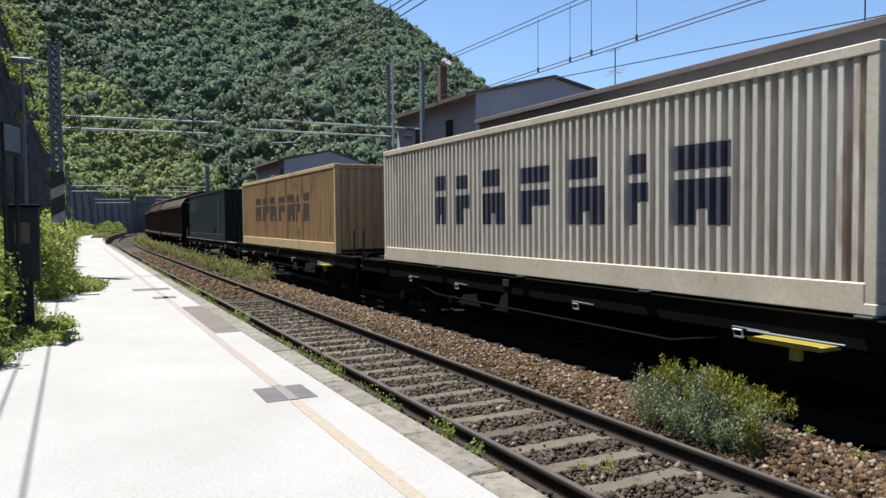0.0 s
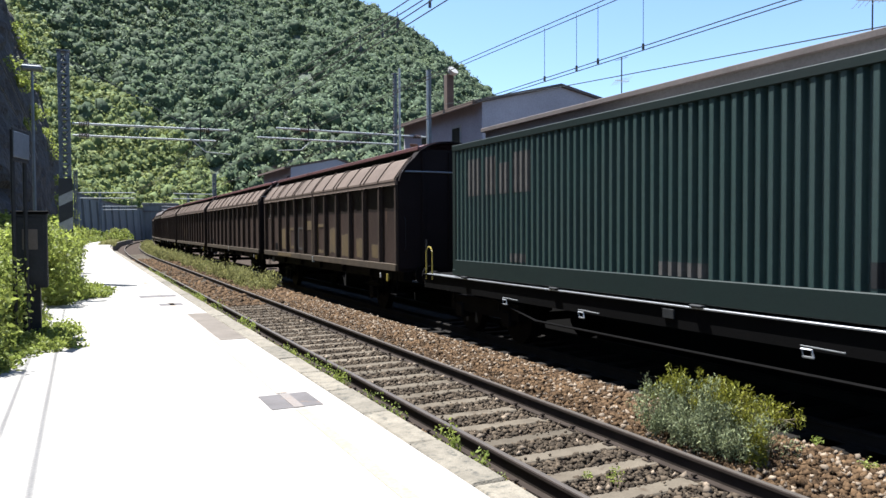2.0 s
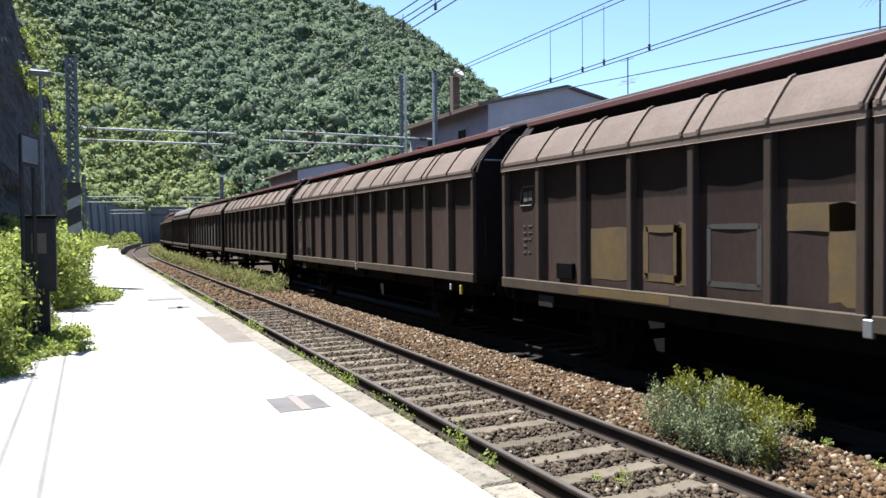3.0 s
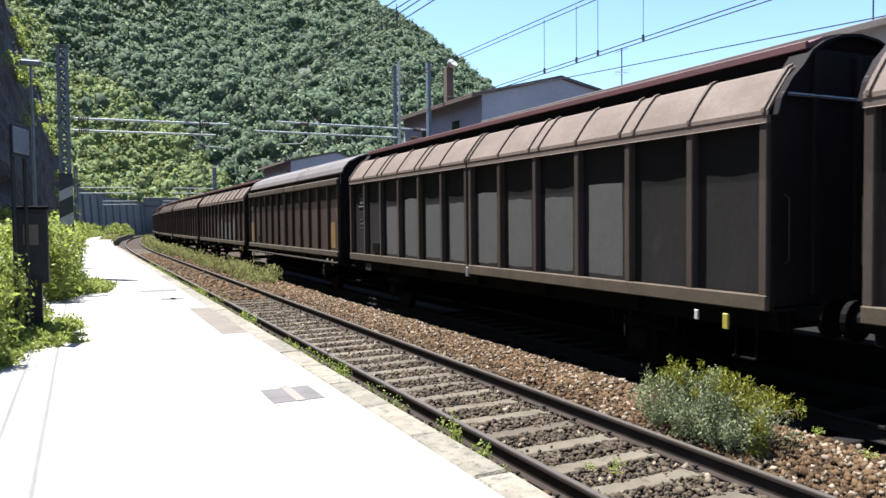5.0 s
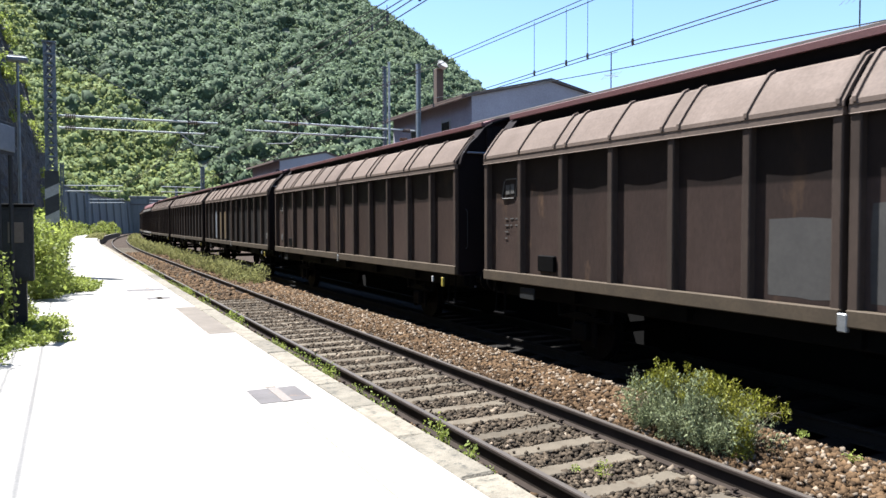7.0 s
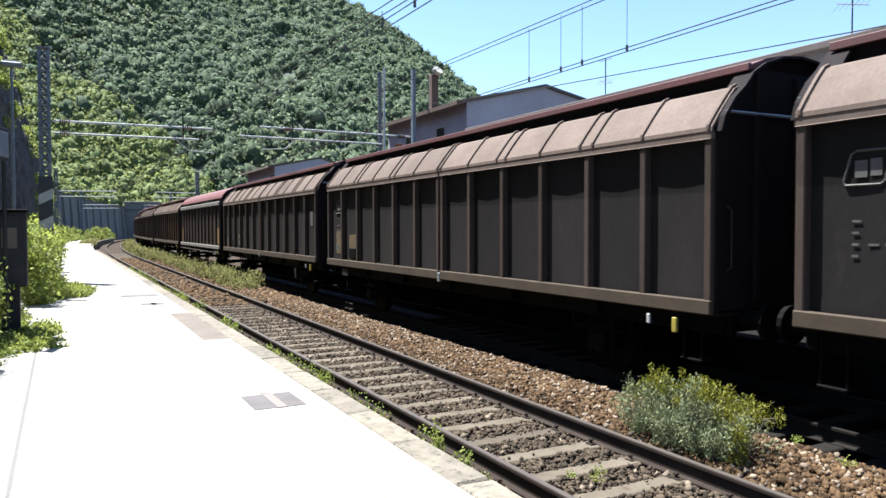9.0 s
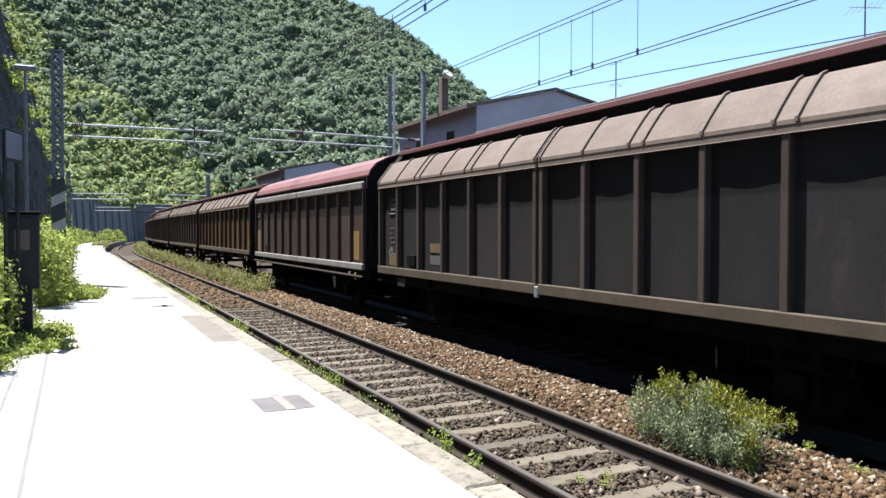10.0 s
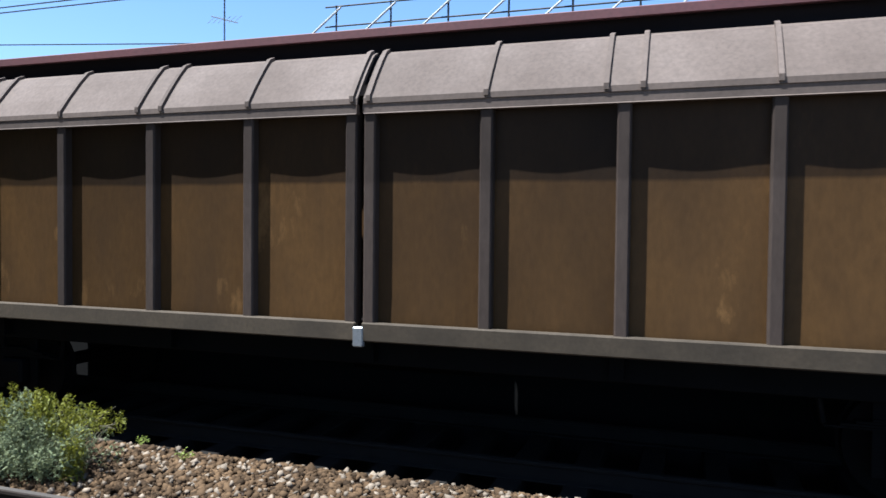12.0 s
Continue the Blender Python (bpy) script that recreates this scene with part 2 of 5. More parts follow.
SOIL = mat("hillside_soil", (0.05, 0.066, 0.04), 0.95, second=(0.035, 0.05, 0.03), scale=0.03, grain=0.9, bump=1.0, dist=0.6, rust=(0.13, 0.1, 0.06), rust_at=0.66)
SCRUB = mat("hillside_scrub", (0.208, 0.244, 0.125), 0.85, second=(0.102, 0.156, 0.108), scale=0.022, grain=1.6, bump=0, rand_island=0.42, amount=1.0, spec=0.2, trans=0.35)
# bush cores coloured darker than their sprays, so the gaps look shaded
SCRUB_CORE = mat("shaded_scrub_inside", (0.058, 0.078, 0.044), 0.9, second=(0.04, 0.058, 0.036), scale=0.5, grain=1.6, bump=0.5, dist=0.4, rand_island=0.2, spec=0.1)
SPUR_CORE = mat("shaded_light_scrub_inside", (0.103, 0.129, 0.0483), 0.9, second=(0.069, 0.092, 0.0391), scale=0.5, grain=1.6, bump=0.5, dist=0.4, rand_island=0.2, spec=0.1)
LEAF = mat("hedge_leaf", (0.251, 0.282, 0.0588), 0.6, second=(0.16, 0.211, 0.0459), scale=0.6, grain=8, rand_island=0.45, bump=0, trans=0.5, spec=0.3)
DRY_LEAF = mat("dry_grass", (0.231, 0.216, 0.0847), 0.8, second=(0.146, 0.162, 0.0577), scale=0.8, grain=8, rand_island=0.4, bump=0, trans=0.5, spec=0.2)
SAGE = mat("sage_leaf", (0.211, 0.232, 0.117), 0.7, second=(0.139, 0.166, 0.0755), scale=2, grain=8, rand_island=0.4, bump=0, trans=0.3, spec=0.3)
LIME = mat("lime_leaf", (0.188, 0.18, 0.0175), 0.6, second=(0.112, 0.131, 0.0149), scale=2, grain=8, rand_island=0.4, bump=0, trans=0.35, spec=0.3)
# yellower, paler scrub; the spur's sunlit look is put into this colour
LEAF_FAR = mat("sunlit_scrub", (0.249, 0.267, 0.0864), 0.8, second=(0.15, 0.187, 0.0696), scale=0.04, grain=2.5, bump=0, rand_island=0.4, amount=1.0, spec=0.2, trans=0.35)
STEM = mat("plant_stem", (0.1, 0.0847, 0.0462), 0.9, scale=5, grain=20, bump=0)


# ---- mesh tools ----
class Shape:
    """Gathers vertices and faces of one mesh."""

    def __init__(self):
        self.v, self.f = [], []

    def add(self, vs, fs):
        k = len(self.v)
        self.v += [tuple(p) for p in vs]
        self.f += [tuple(i + k for i in f) for f in fs]
        return self

    def box(self, x0, x1, y0, y1, z0, z1, c=0.0):
        if c <= 0:
            vs = [(x, y, z) for x in (x0, x1) for y in (y0, y1) for z in (z0, z1)]
            return self.add(vs, [(0, 1, 3, 2), (4, 6, 7, 5), (0, 4, 5, 1), (2, 3, 7, 6), (0, 2, 6, 4), (1, 5, 7, 3)])
        lo, hi = (x0, y0, z0), (x1, y1, z1)
        vs, at = [], {}
        for sx in (0, 1):
            for sy in (0, 1):
                for sz in (0, 1):
                    for ax in range(3):
                        s = (sx, sy, sz)
                        p = [(hi if s[i] else lo)[i] + (0 if i == ax else (-c if s[i] else c)) for i in range(3)]
                        at[(s, ax)] = len(vs)
                        vs.append(p)
        fs = []
        for ax in range(3):
            a, b = (ax + 1) % 3, (ax + 2) % 3
            for side in (0, 1):
                loop = []
                for sa, sb in ((0, 0), (1, 0), (1, 1), (0, 1)):
                    s = [0, 0, 0]
                    s[ax], s[a], s[b] = side, sa, sb
                    loop.append(at[(tuple(s), ax)])
                fs.append(tuple(loop if side else loop[::-1]))
            for sa in (0, 1):
                for sb in (0, 1):
                    s0, s1 = [0, 0, 0], [0, 0, 0]
                    s0[a] = s1[a] = sa
                    s0[b] = s1[b] = sb
                    s1[ax] = 1
                    q = [at[(tuple(s0), a)], at[(tuple(s1), a)], at[(tuple(s1), b)], at[(tuple(s0), b)]]
                    fs.append(tuple(q if sa == sb else q[::-1]))
        for s in {k[0] for k in at}:
            fs.append((at[(s, 0)], at[(s, 1)], at[(s, 2)]))
        return self.add(vs, fs)

    def prism(self, pts, y0, y1):
        """A profile of (x, z) drawn along y."""
        n = len(pts)
        vs = [(x, y0, z) for x, z in pts] + [(x, y1, z) for x, z in pts]
        fs = [tuple(range(n))[::-1], tuple(range(n, 2 * n))] + [(i, (i + 1) % n, n + (i + 1) % n, n + i) for i in range(n)]
        return self.add(vs, fs)

    def tube(self, points, r, seg=6, r1=None):
        pts = [Vector(p) for p in points]
        r1 = r if r1 is None else r1
        rings = []
        for i, p in enumerate(pts):
            d = (pts[min(i + 1, len(pts) - 1)] - pts[max(i - 1, 0)]).normalized()
            u = d.cross(Vector((0, 0, 1)) if abs(d.z) < 0.9 else Vector((1, 0, 0))).normalized()
            w = d.cross(u)
            q = r + (r1 - r) * i / max(len(pts) - 1, 1)
            rings.append([p + q * (math.cos(a) * u + math.sin(a) * w) for a in (2 * math.pi * k / seg for k in range(seg))])
        vs = [p for ring in rings for p in ring]
        fs = [(i * seg + k, i * seg + (k + 1) % seg, (i + 1) * seg + (k + 1) % seg, (i + 1) * seg + k)
              for i in range(len(pts) - 1) for k in range(seg)]
        fs += [tuple(range(seg))[::-1], tuple(range((len(pts) - 1) * seg, len(pts) * seg))]
        return self.add(vs, fs)

    def mesh(self, name, material):
        me = bpy.data.meshes.new(name)
        me.from_pydata(self.v, [], self.f)
        bm = bmesh.new()
        bm.from_mesh(me)
        bmesh.ops.recalc_face_normals(bm, faces=bm.faces)
        bm.to_mesh(me)
        bm.free()
        me.materials.append(material)
        return me


def part(name, shape, material, parent, label="", smooth=False):
    me = shape if isinstance(shape, bpy.types.Mesh) else shape.mesh(name, material)
    if smooth:
        me.polygons.foreach_set("use_smooth", [True] * len(me.polygons))
    ob = new(name, me)
    ob.parent = parent
    return tagged(ob, label)


def thing(name, label, category, at=None, group="", kind=""):
    ob = new(name)
    ob.empty_display_size = 0.3
    if at is not None:
        ob.matrix_basis = at
    return tagged(ob, label, category, group, kind)


def solid(name, shape, material, label="", category="", kind="", group="", smooth=False):
    me = shape.mesh(name, material)
    if smooth:
        me.polygons.foreach_set("use_smooth", [True] * len(me.polygons))
    return tagged(new(name, me), label, category, group, kind)


def raw_mesh(name, verts, faces, material):
    """Many loose pieces at once: verts (n, 3), faces (m, 3 or 4)."""
    me = bpy.data.meshes.new(name)
    verts, faces = np.asarray(verts, np.float32), np.asarray(faces, np.int32)
    me.vertices.add(len(verts))
    me.vertices.foreach_set("co", verts.ravel())
    k = faces.shape[1]
    me.loops.add(faces.size)
    me.loops.foreach_set("vertex_index", faces.ravel())
    me.polygons.add(len(faces))
    me.polygons.foreach_set("loop_start", np.arange(0, faces.size, k, dtype=np.int32))
    me.update(calc_edges=True)
    me.materials.append(material)
    return me


# ---- the line of the railway: straight, then a bend to the east ----
BEND_AT, BEND_R, BEND_X = 55.0, 600.0, 6.0


def along(x, s):
    """The place and heading of a point at the lateral place x, s metres up the line."""
    if s <= BEND_AT:
        return x, s, 0.0
    a = (s - BEND_AT) / BEND_R
    r = BEND_R - (x - BEND_X)
    return BEND_X + BEND_R - r * math.cos(a), BEND_AT + r * math.sin(a), -a


def swept(shape, pts, stations):
    """A profile of (x, z) carried along the line of the railway."""
    n = len(pts)
    vs = []
    for s in stations:
        for x, z in pts:
            px, py, _ = along(x, s)
            vs.append((px, py, z))
    m = len(stations)
    fs = [(i * n + k, i * n + (k + 1) % n, (i + 1) * n + (k + 1) % n, (i + 1) * n + k) for i in range(m - 1) for k in range(n)]
    fs += [tuple(range(n))[::-1], tuple(range((m - 1) * n, m * n))]
    return shape.add(vs, fs)


FAR = [-14.0, 0.0, 20.0, 40.0, 55.0] + [55.0 + 6.0 * i for i in range(1, 26)]
TRACKS = (4.26, 7.95)

# ---- ground, platform, tracks ----
rng = np.random.default_rng(7)
g = Shape()
xs = [-900, -60, -8, 2.35, 2.6, 3.0, 5.4, 5.9, 6.6, 7.0, 9.4, 10.2, 60, 900]
zs = [-1.2, -0.6, -0.5, -0.5, -0.24, -0.20, -0.20, -0.13, -0.15, -0.40, -0.40, -0.5, -1.0, -1.2]
ys = [-900, -60] + list(FAR[0:5]) + [80, 110, 140, 170, 200, 900]
vs, fs = [], []
for y in ys:
    for x, z in zip(xs, zs):
        px, py, _ = along(x, y) if -20 < y < 210 and -10 < x < 70 else (x, y, 0)
        vs.append((px, py, z))
k = len(xs)
for j in range(len(ys) - 1):
    for i in range(k - 1):
        fs.append((j * k + i, j * k + i + 1, (j + 1) * k + i + 1, (j + 1) * k + i))
g.add(vs, fs)
solid("ground", g, GROUND, "brown gravelly earth bed under the railway", "ground", "structure")

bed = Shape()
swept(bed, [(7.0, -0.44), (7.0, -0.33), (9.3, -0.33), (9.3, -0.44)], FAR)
solid("far_track_bed", bed, SHADE_BED, "bed under the far track, coloured near black as shade", "track bed", "structure")

platform = thing("platform", "pale sun-bleached concrete station platform with stone edge", "platform", kind="structure")
p = Shape()
swept(p, [(-2.6, -0.4), (-2.6, 0.5), (2.165, 0.5), (2.165, -0.4)], [-14, -6, -2, 2, 6, 10, 14, 20, 30, 40, 55] + [61 + 6 * i for i in range(9)])
part("slab", p, CONCRETE, platform)
p = Shape()
swept(p, [(2.165, -0.4), (2.165, 0.36), (2.36, 0.36), (2.36, -0.4)], FAR[:19])
part("edge_wall", p, COPING, platform, "grimy masonry face below the platform edge")
for nm, (x0, x1, y0, y1), m, lb in (
        ("cover_plate", (1.50, 1.97, 6.47, 7.05), PLATE, "dark square cover plate set in the concrete"),
        ("cover_plate", (1.24, 2.06, 18.55, 19.1), PLATE, "dark cover plate set in the concrete"),
        ("cover_plate", (1.49, 1.95, 16.4, 16.85), PLATE, "dark cover plate set in the concrete"),
        ("patch", (1.80, 2.16, 10.9, 14.6), PATCH, "darker patch of mended concrete"),
        ("safety_line", (1.69, 1.79, -4, 6.40), YELLOW_LINE, "worn yellow-orange safety line"),
        ("safety_line", (1.69, 1.79, 7.1, 18.5), RED_LINE, "worn red safety line"),
        ("safety_line", (1.69, 1.79, 19.2, 52), RED_LINE, "worn red safety line"),
        ("patch", (0.9, 1.66, 2.6, 3.2), PATCH, "darker patch of mended concrete")):
    part(nm, Shape().box(x0, x1, y0, y1, 0.498, 0.504), m, platform, lb)
part("stripe", Shape().box(1.70, 1.79, 6.46, 7.06, 0.50, 0.508), ORANGE_WEAR, platform, "worn orange line over the plate")

# coping stones along the edge
stone_shapes = []
for i in range(5):
    s = Shape().box(2.17, 2.43, 0.012, 0.988, 0.34, 0.503, 0.016)
    r = random.Random(i)
    s.v = [(x + r.uniform(-0.008, 0.008), y, z + r.uniform(-0.006, 0.004)) for x, y, z in s.v]
    stone_shapes.append(s.mesh("coping_stone", COPING))
for i in range(-6, 60):
    ob = new("coping_stone", stone_shapes[(i * 7) % 5])
    x, y, a = along(0, i)
    ob.matrix_basis = pose(x, y, 0, 0, 0, math.degrees(a))
    ob.parent = platform

rail_profile = [(-0.07, -0.172), (0.07, -0.172), (0.07, -0.160), (0.014, -0.146), (0.014, -0.040), (0.036, -0.030), (0.036, -0.006),
                (0.028, 0.0), (-0.028, 0.0), (-0.036, -0.006), (-0.036, -0.030), (-0.014, -0.040), (-0.014, -0.146), (-0.07, -0.160)]
sleeper_me = Shape().box(-1.22, 1.22, -0.115, 0.115, -0.33, -0.166, 0.014).mesh("sleeper", SLEEPER)
dark_sleeper_me = Shape().box(-1.22, 1.22, -0.115, 0.115, -0.33, -0.166, 0.014).mesh("sleeper", SHADE_TRACK)
clip = Shape().box(-0.035, 0.035, -0.05, 0.05, -0.166, -0.150, 0.004)
clip.tube([(0, 0, -0.155), (0, 0, -0.105)], 0.014, 6)
clip.box(-0.022, 0.022, -0.022, 0.022, -0.128, -0.108, 0.004)
clip_me = clip.mesh("rail_clip", RAIL)
for ti, cx in enumerate(TRACKS):
    track = thing("railway_track", ("brown rusty railway track with bright rail heads and grey sleepers", "railway track coloured dark as in the train's shadow")[ti],
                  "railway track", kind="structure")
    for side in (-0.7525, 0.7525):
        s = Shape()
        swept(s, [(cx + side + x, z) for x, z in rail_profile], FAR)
        part("rail", s, (RAIL, SHADE_TRACK)[ti], track)
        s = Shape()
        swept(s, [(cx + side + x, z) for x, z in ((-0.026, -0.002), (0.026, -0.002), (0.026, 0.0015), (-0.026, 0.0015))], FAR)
        part("rail_head", s, (RAIL_TOP, SHADE_TRACK)[ti], track, ("worn bright running surface", "running surface coloured dark as shade")[ti])
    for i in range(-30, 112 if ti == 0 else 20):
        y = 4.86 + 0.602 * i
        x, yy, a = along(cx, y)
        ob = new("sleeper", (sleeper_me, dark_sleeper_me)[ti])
        ob.matrix_basis = pose(x, yy, random.uniform(-0.006, 0.004), 0, 0, math.degrees(a) + random.uniform(-0.6, 0.6))
        ob.parent = track
        if ti == 0 and -4 < i < 26:
            for c in (-0.86, -0.645, 0.645, 0.86):
                ob = new("rail_clip", clip_me)
                ob.matrix_basis = pose(cx + c, y, 0)
                ob.parent = track


def pebbles(name, n, area, size, z_of, material, label, seed, keep=None):
    """Loose broken stones: jittered eight-cornered lumps spread over an area of the plan."""
    r = np.random.default_rng(seed)
    x = r.uniform(area[0], area[1], n)
    y = area[2] + (area[3] - area[2]) * r.uniform(0, 1, n) ** 1.35
    if keep is not None:
        ok = keep(x, y)
        x, y = x[ok], y[ok]
    n = len(x)
    s = r.uniform(size[0], size[1], n) * r.uniform(0.75, 1.25, n)
    cube = np.array([(a, b, c) for a in (-1, 1) for b in (-1, 1) for c in (-1, 1)], float)
    v = cube[None] * (1 + r.uniform(-0.42, 0.42, (n, 8, 3))) * s[:, None, None] * np.stack([r.uniform(0.4, 0.62, n), r.uniform(0.4, 0.62, n), r.uniform(0.28, 0.45, n)], 1)[:, None]
    q = r.normal(size=(n, 4))
    q /= np.linalg.norm(q, axis=1)[:, None]
    w, a, b, c = q.T
    m = np.stack([1 - 2 * (b * b + c * c), 2 * (a * b - c * w), 2 * (a * c + b * w), 2 * (a * b + c * w), 1 - 2 * (a * a + c * c), 2 * (b * c - a * w),
                  2 * (a * c - b * w), 2 * (b * c + a * w), 1 - 2 * (a * a + b * b)], 1).reshape(n, 3, 3)
    v = np.einsum("nij,nkj->nki", m, v)
    v += np.stack([x, y, np.interp(x, z_of[0], z_of[1]) + r.uniform(-0.012, 0.02, n)], 1)[:, None]
    f = np.array([(0, 1, 3, 2), (4, 6, 7, 5), (0, 4, 5, 1), (2, 3, 7, 6), (0, 2, 6, 4), (1, 5, 7, 3)])
    ob = new(name, raw_mesh(name, v.reshape(-1, 3), (f[None] + 8 * np.arange(n)[:, None, None]).reshape(-1, 4), material))
    return tagged(ob, label, "gravel", kind="stuff")


def off_sleepers(x, y):
    on = (np.abs((y - 4.86 + 0.301) % 0.602 - 0.301) < 0.088) & (np.abs(x - TRACKS[0]) < 0.60)
    near_rail = (np.abs(np.abs(x - TRACKS[0]) - 0.7525) < 0.085)
    return ~on & ~near_rail


BED = ([2.4, 3.0, 3.5, 5.0, 5.5, 6.0, 6.6, 7.0, 9.4], [-0.28, -0.19, -0.185, -0.185, -0.16, -0.11, -0.13, -0.38, -0.38])
pebbles("track_ballast", 38000, (3.0, 5.25, -1.0, 24), (0.023, 0.045), BED, GREY_STONE, "grimy dark ballast stones between the rails", 1, off_sleepers)
pebbles("shoulder_ballast", 43000, (5.07, 7.05, -1.0, 30), (0.027, 0.054), BED, STONE, "rusty brown ballast stones between the tracks", 2)
pebbles("pale_ballast", 2600, (5.15, 6.75, 0.5, 30), (0.024, 0.05), (BED[0], [z + 0.02 for z in BED[1]]), PALE_STONE, "scattered pale ballast stones", 3)
pebbles("pale_ballast", 260, (3.1, 5.0, 2.5, 20), (0.03, 0.06), (BED[0], [z + 0.015 for z in BED[1]]), PALE_STONE, "scattered pale ballast stones", 4, off_sleepers)
pebbles("stray_ballast", 420, (3.62, 4.9, 0.5, 22), (0.014, 0.03), (BED[0], [z + 0.035 for z in BED[1]]), GREY_STONE, "stray stones lying on the sleepers", 8)
pebbles("far_ballast", 9000, (2.9, 7.2, 22, 60), (0.07, 0.11), BED, STONE, "brown ballast stones further up the line", 5, off_sleepers)
pebbles("platform_foot_gravel", 5000, (2.42, 3.42, 1.5, 24), (0.03, 0.055), BED, STONE, "earthy gravel at the foot of the platform", 6)


# ---- plants ----
def leaves(name, centres, radii, per, size, material, label, category, seed, flat=0.75, kind="stuff", up=0.3, long=1.8):
    """Clumps of single leaves: small folded blades turned every way, thinned towards the outside."""
    r = np.random.default_rng(seed)
    c, rad = np.repeat(np.asarray(centres, float), per, 0), np.repeat(np.asarray(radii, float), per)
    n = len(c)
    d = r.normal(size=(n, 3))
    d /= np.linalg.norm(d, axis=1)[:, None]
    d *= (r.uniform(0.15, 1.0, n) ** 0.6)[:, None]
    d[:, 2] *= flat
    p = c + d * rad[:, None]
    a = r.normal(size=(n, 3)) + np.array((0, 0, up))
    a /= np.linalg.norm(a, axis=1)[:, None]
    b = np.cross(a, r.normal(size=(n, 3)))
    b /= np.linalg.norm(b, axis=1)[:, None]
    s = size * r.uniform(0.6, 1.5, n)[:, None]
    v = np.stack([p - a * s * long * 0.5, p + b * s * 0.5, p + a * s * long * 0.5, p - b * s * 0.5], 1)
    f = np.arange(4 * n).reshape(n, 4)
    ob = new(name, raw_mesh(name, v.reshape(-1, 3), f, material))
    return tagged(ob, label, category, kind=kind)


def clump_spots(n, xr, yr, z0, hgt, rr, seed):
    r = np.random.default_rng(seed)
    x, y = r.uniform(*xr, n), r.uniform(*yr, n)
    return np.stack([x, y, z0 + hgt * r.uniform(0, 1, n)], 1), r.uniform(rr[0], rr[1], n)


# the bush beside the track
bush = thing("trackside_bush", "grey-green and yellow-tipped wild bush on the ballast", "bush", pose(5.72, 5.5, -0.13))
r = random.Random(5)
stems = Shape()
tips, sage = [], []
for i in range(190):
    a, q = r.uniform(0, 2 * math.pi), r.uniform(0.15, 1) ** 0.7
    ex, ey = 0.45 * q * math.cos(a), 0.85 * q * math.sin(a)
    h = (0.62 - 0.27 * q * q) * r.uniform(0.45, 1.3)
    base = (0.35 * ex, 0.5 * ey, 0.0)
    mid = (0.75 * ex, 0.8 * ey, 0.6 * h)
    end = (1.1 * ex + r.uniform(-.08, .08), 1.1 * ey + r.uniform(-.08, .08), h)
    stems.tube([base, mid, end], 0.006, 4, 0.002)
    tall = h > 0.4 and ex > -0.15
    (tips if tall else sage).append(end)
    if tall:
        tips.append(tuple(0.35 * m + 0.65 * e for m, e in zip(mid, end)))
    sage.append((0.85 * ex, 0.85 * ey, 0.62 * h))
    if ex < 0.1:
        sage.append((0.7 * ex - 0.05, 0.9 * ey, 0.35 * h))
for i in range(14):
    y0 = r.uniform(-0.75, -0.4)
    stems.tube([(0.2, y0 + 0.12, 0.2), (0.3, y0, 0.38), (0.34 + r.uniform(-.1, .1), y0 - r.uniform(0.0, 0.2), 0.40 + r.uniform(-0.08, 0.14))], 0.006, 4, 0.002)
    tips.append((0.34, y0 - r.uniform(0.0, 0.18), 0.42 + r.uniform(-0.06, 0.1)))
part("twig_work", stems, STEM, bush)
for nm, spots, rad, per, size, m, lb in (("sage_leaves", sage, 0.085, 44, 0.0115, SAGE, "dense grey-green leaves"), ("tip_leaves", tips, 0.06, 34, 0.0125, LIME, "yellow-green young tips")):
    ob = leaves(nm, spots, [rad] * len(spots), per, size, m, lb, "", 11 + len(nm), 1.25, "", 1.3, 3.0)
    ob.parent = bush
ob = leaves("side_shoot", [(-0.12, -0.72, 0.05 + 0.06 * i) for i in range(6)] + [(-0.05, -0.66, 0.1 + 0.06 * i) for i in range(4)], [0.11] * 10, 90, 0.014, LIME, "bright green side shoot", "", 31, 1.0, "", 1.5, 2.6)
ob.parent = bush

# weeds along the foot of the platform and between the tracks
rw = np.random.default_rng(3)
yy = rw.uniform(4.5, 40, 120)
leaves("platform_weeds", np.stack([rw.uniform(2.46, 2.85, 120), yy, rw.uniform(-0.22, -0.08, 120)], 1), rw.uniform(0.05, 0.16, 120), 60, 0.016, LEAF,
       "low green weeds along the foot of the platform", "weeds", 41)
yy = rw.uniform(4.6, 34, 170)
leaves("edge_weeds", np.stack([rw.uniform(2.52, 2.68, 170), yy, rw.uniform(0.10, 0.42, 170)], 1), rw.uniform(0.06, 0.16, 170), 80, 0.017, LEAF,
       "green weeds growing up beside the platform edge", "weeds", 42, 1.2, up=1.2)
yy = rw.uniform(4.0, 30, 110)
leaves("rail_weeds", np.stack([rw.uniform(2.95, 3.36, 110), yy, rw.uniform(-0.18, -0.08, 110)], 1), rw.uniform(0.04, 0.12, 110), 50, 0.015, LEAF,
       "low weeds beside the near rail", "weeds", 44)
for nm, (x, y) in (("platform_weed", (2.5, 5.6)), ("platform_weed", (2.48, 4.75)), ("platform_weed", (2.5, 7.1))):
    w = leaves(nm, [(x + random.uniform(-.05, .05), y + random.uniform(-.3, .3), 0.12 + random.uniform(-.12, .2)) for _ in range(8)], [0.11] * 8, 170, 0.010, LEAF,
               "green weed growing at the platform edge", "weeds", 43 + int(10 * y), up=1.0)
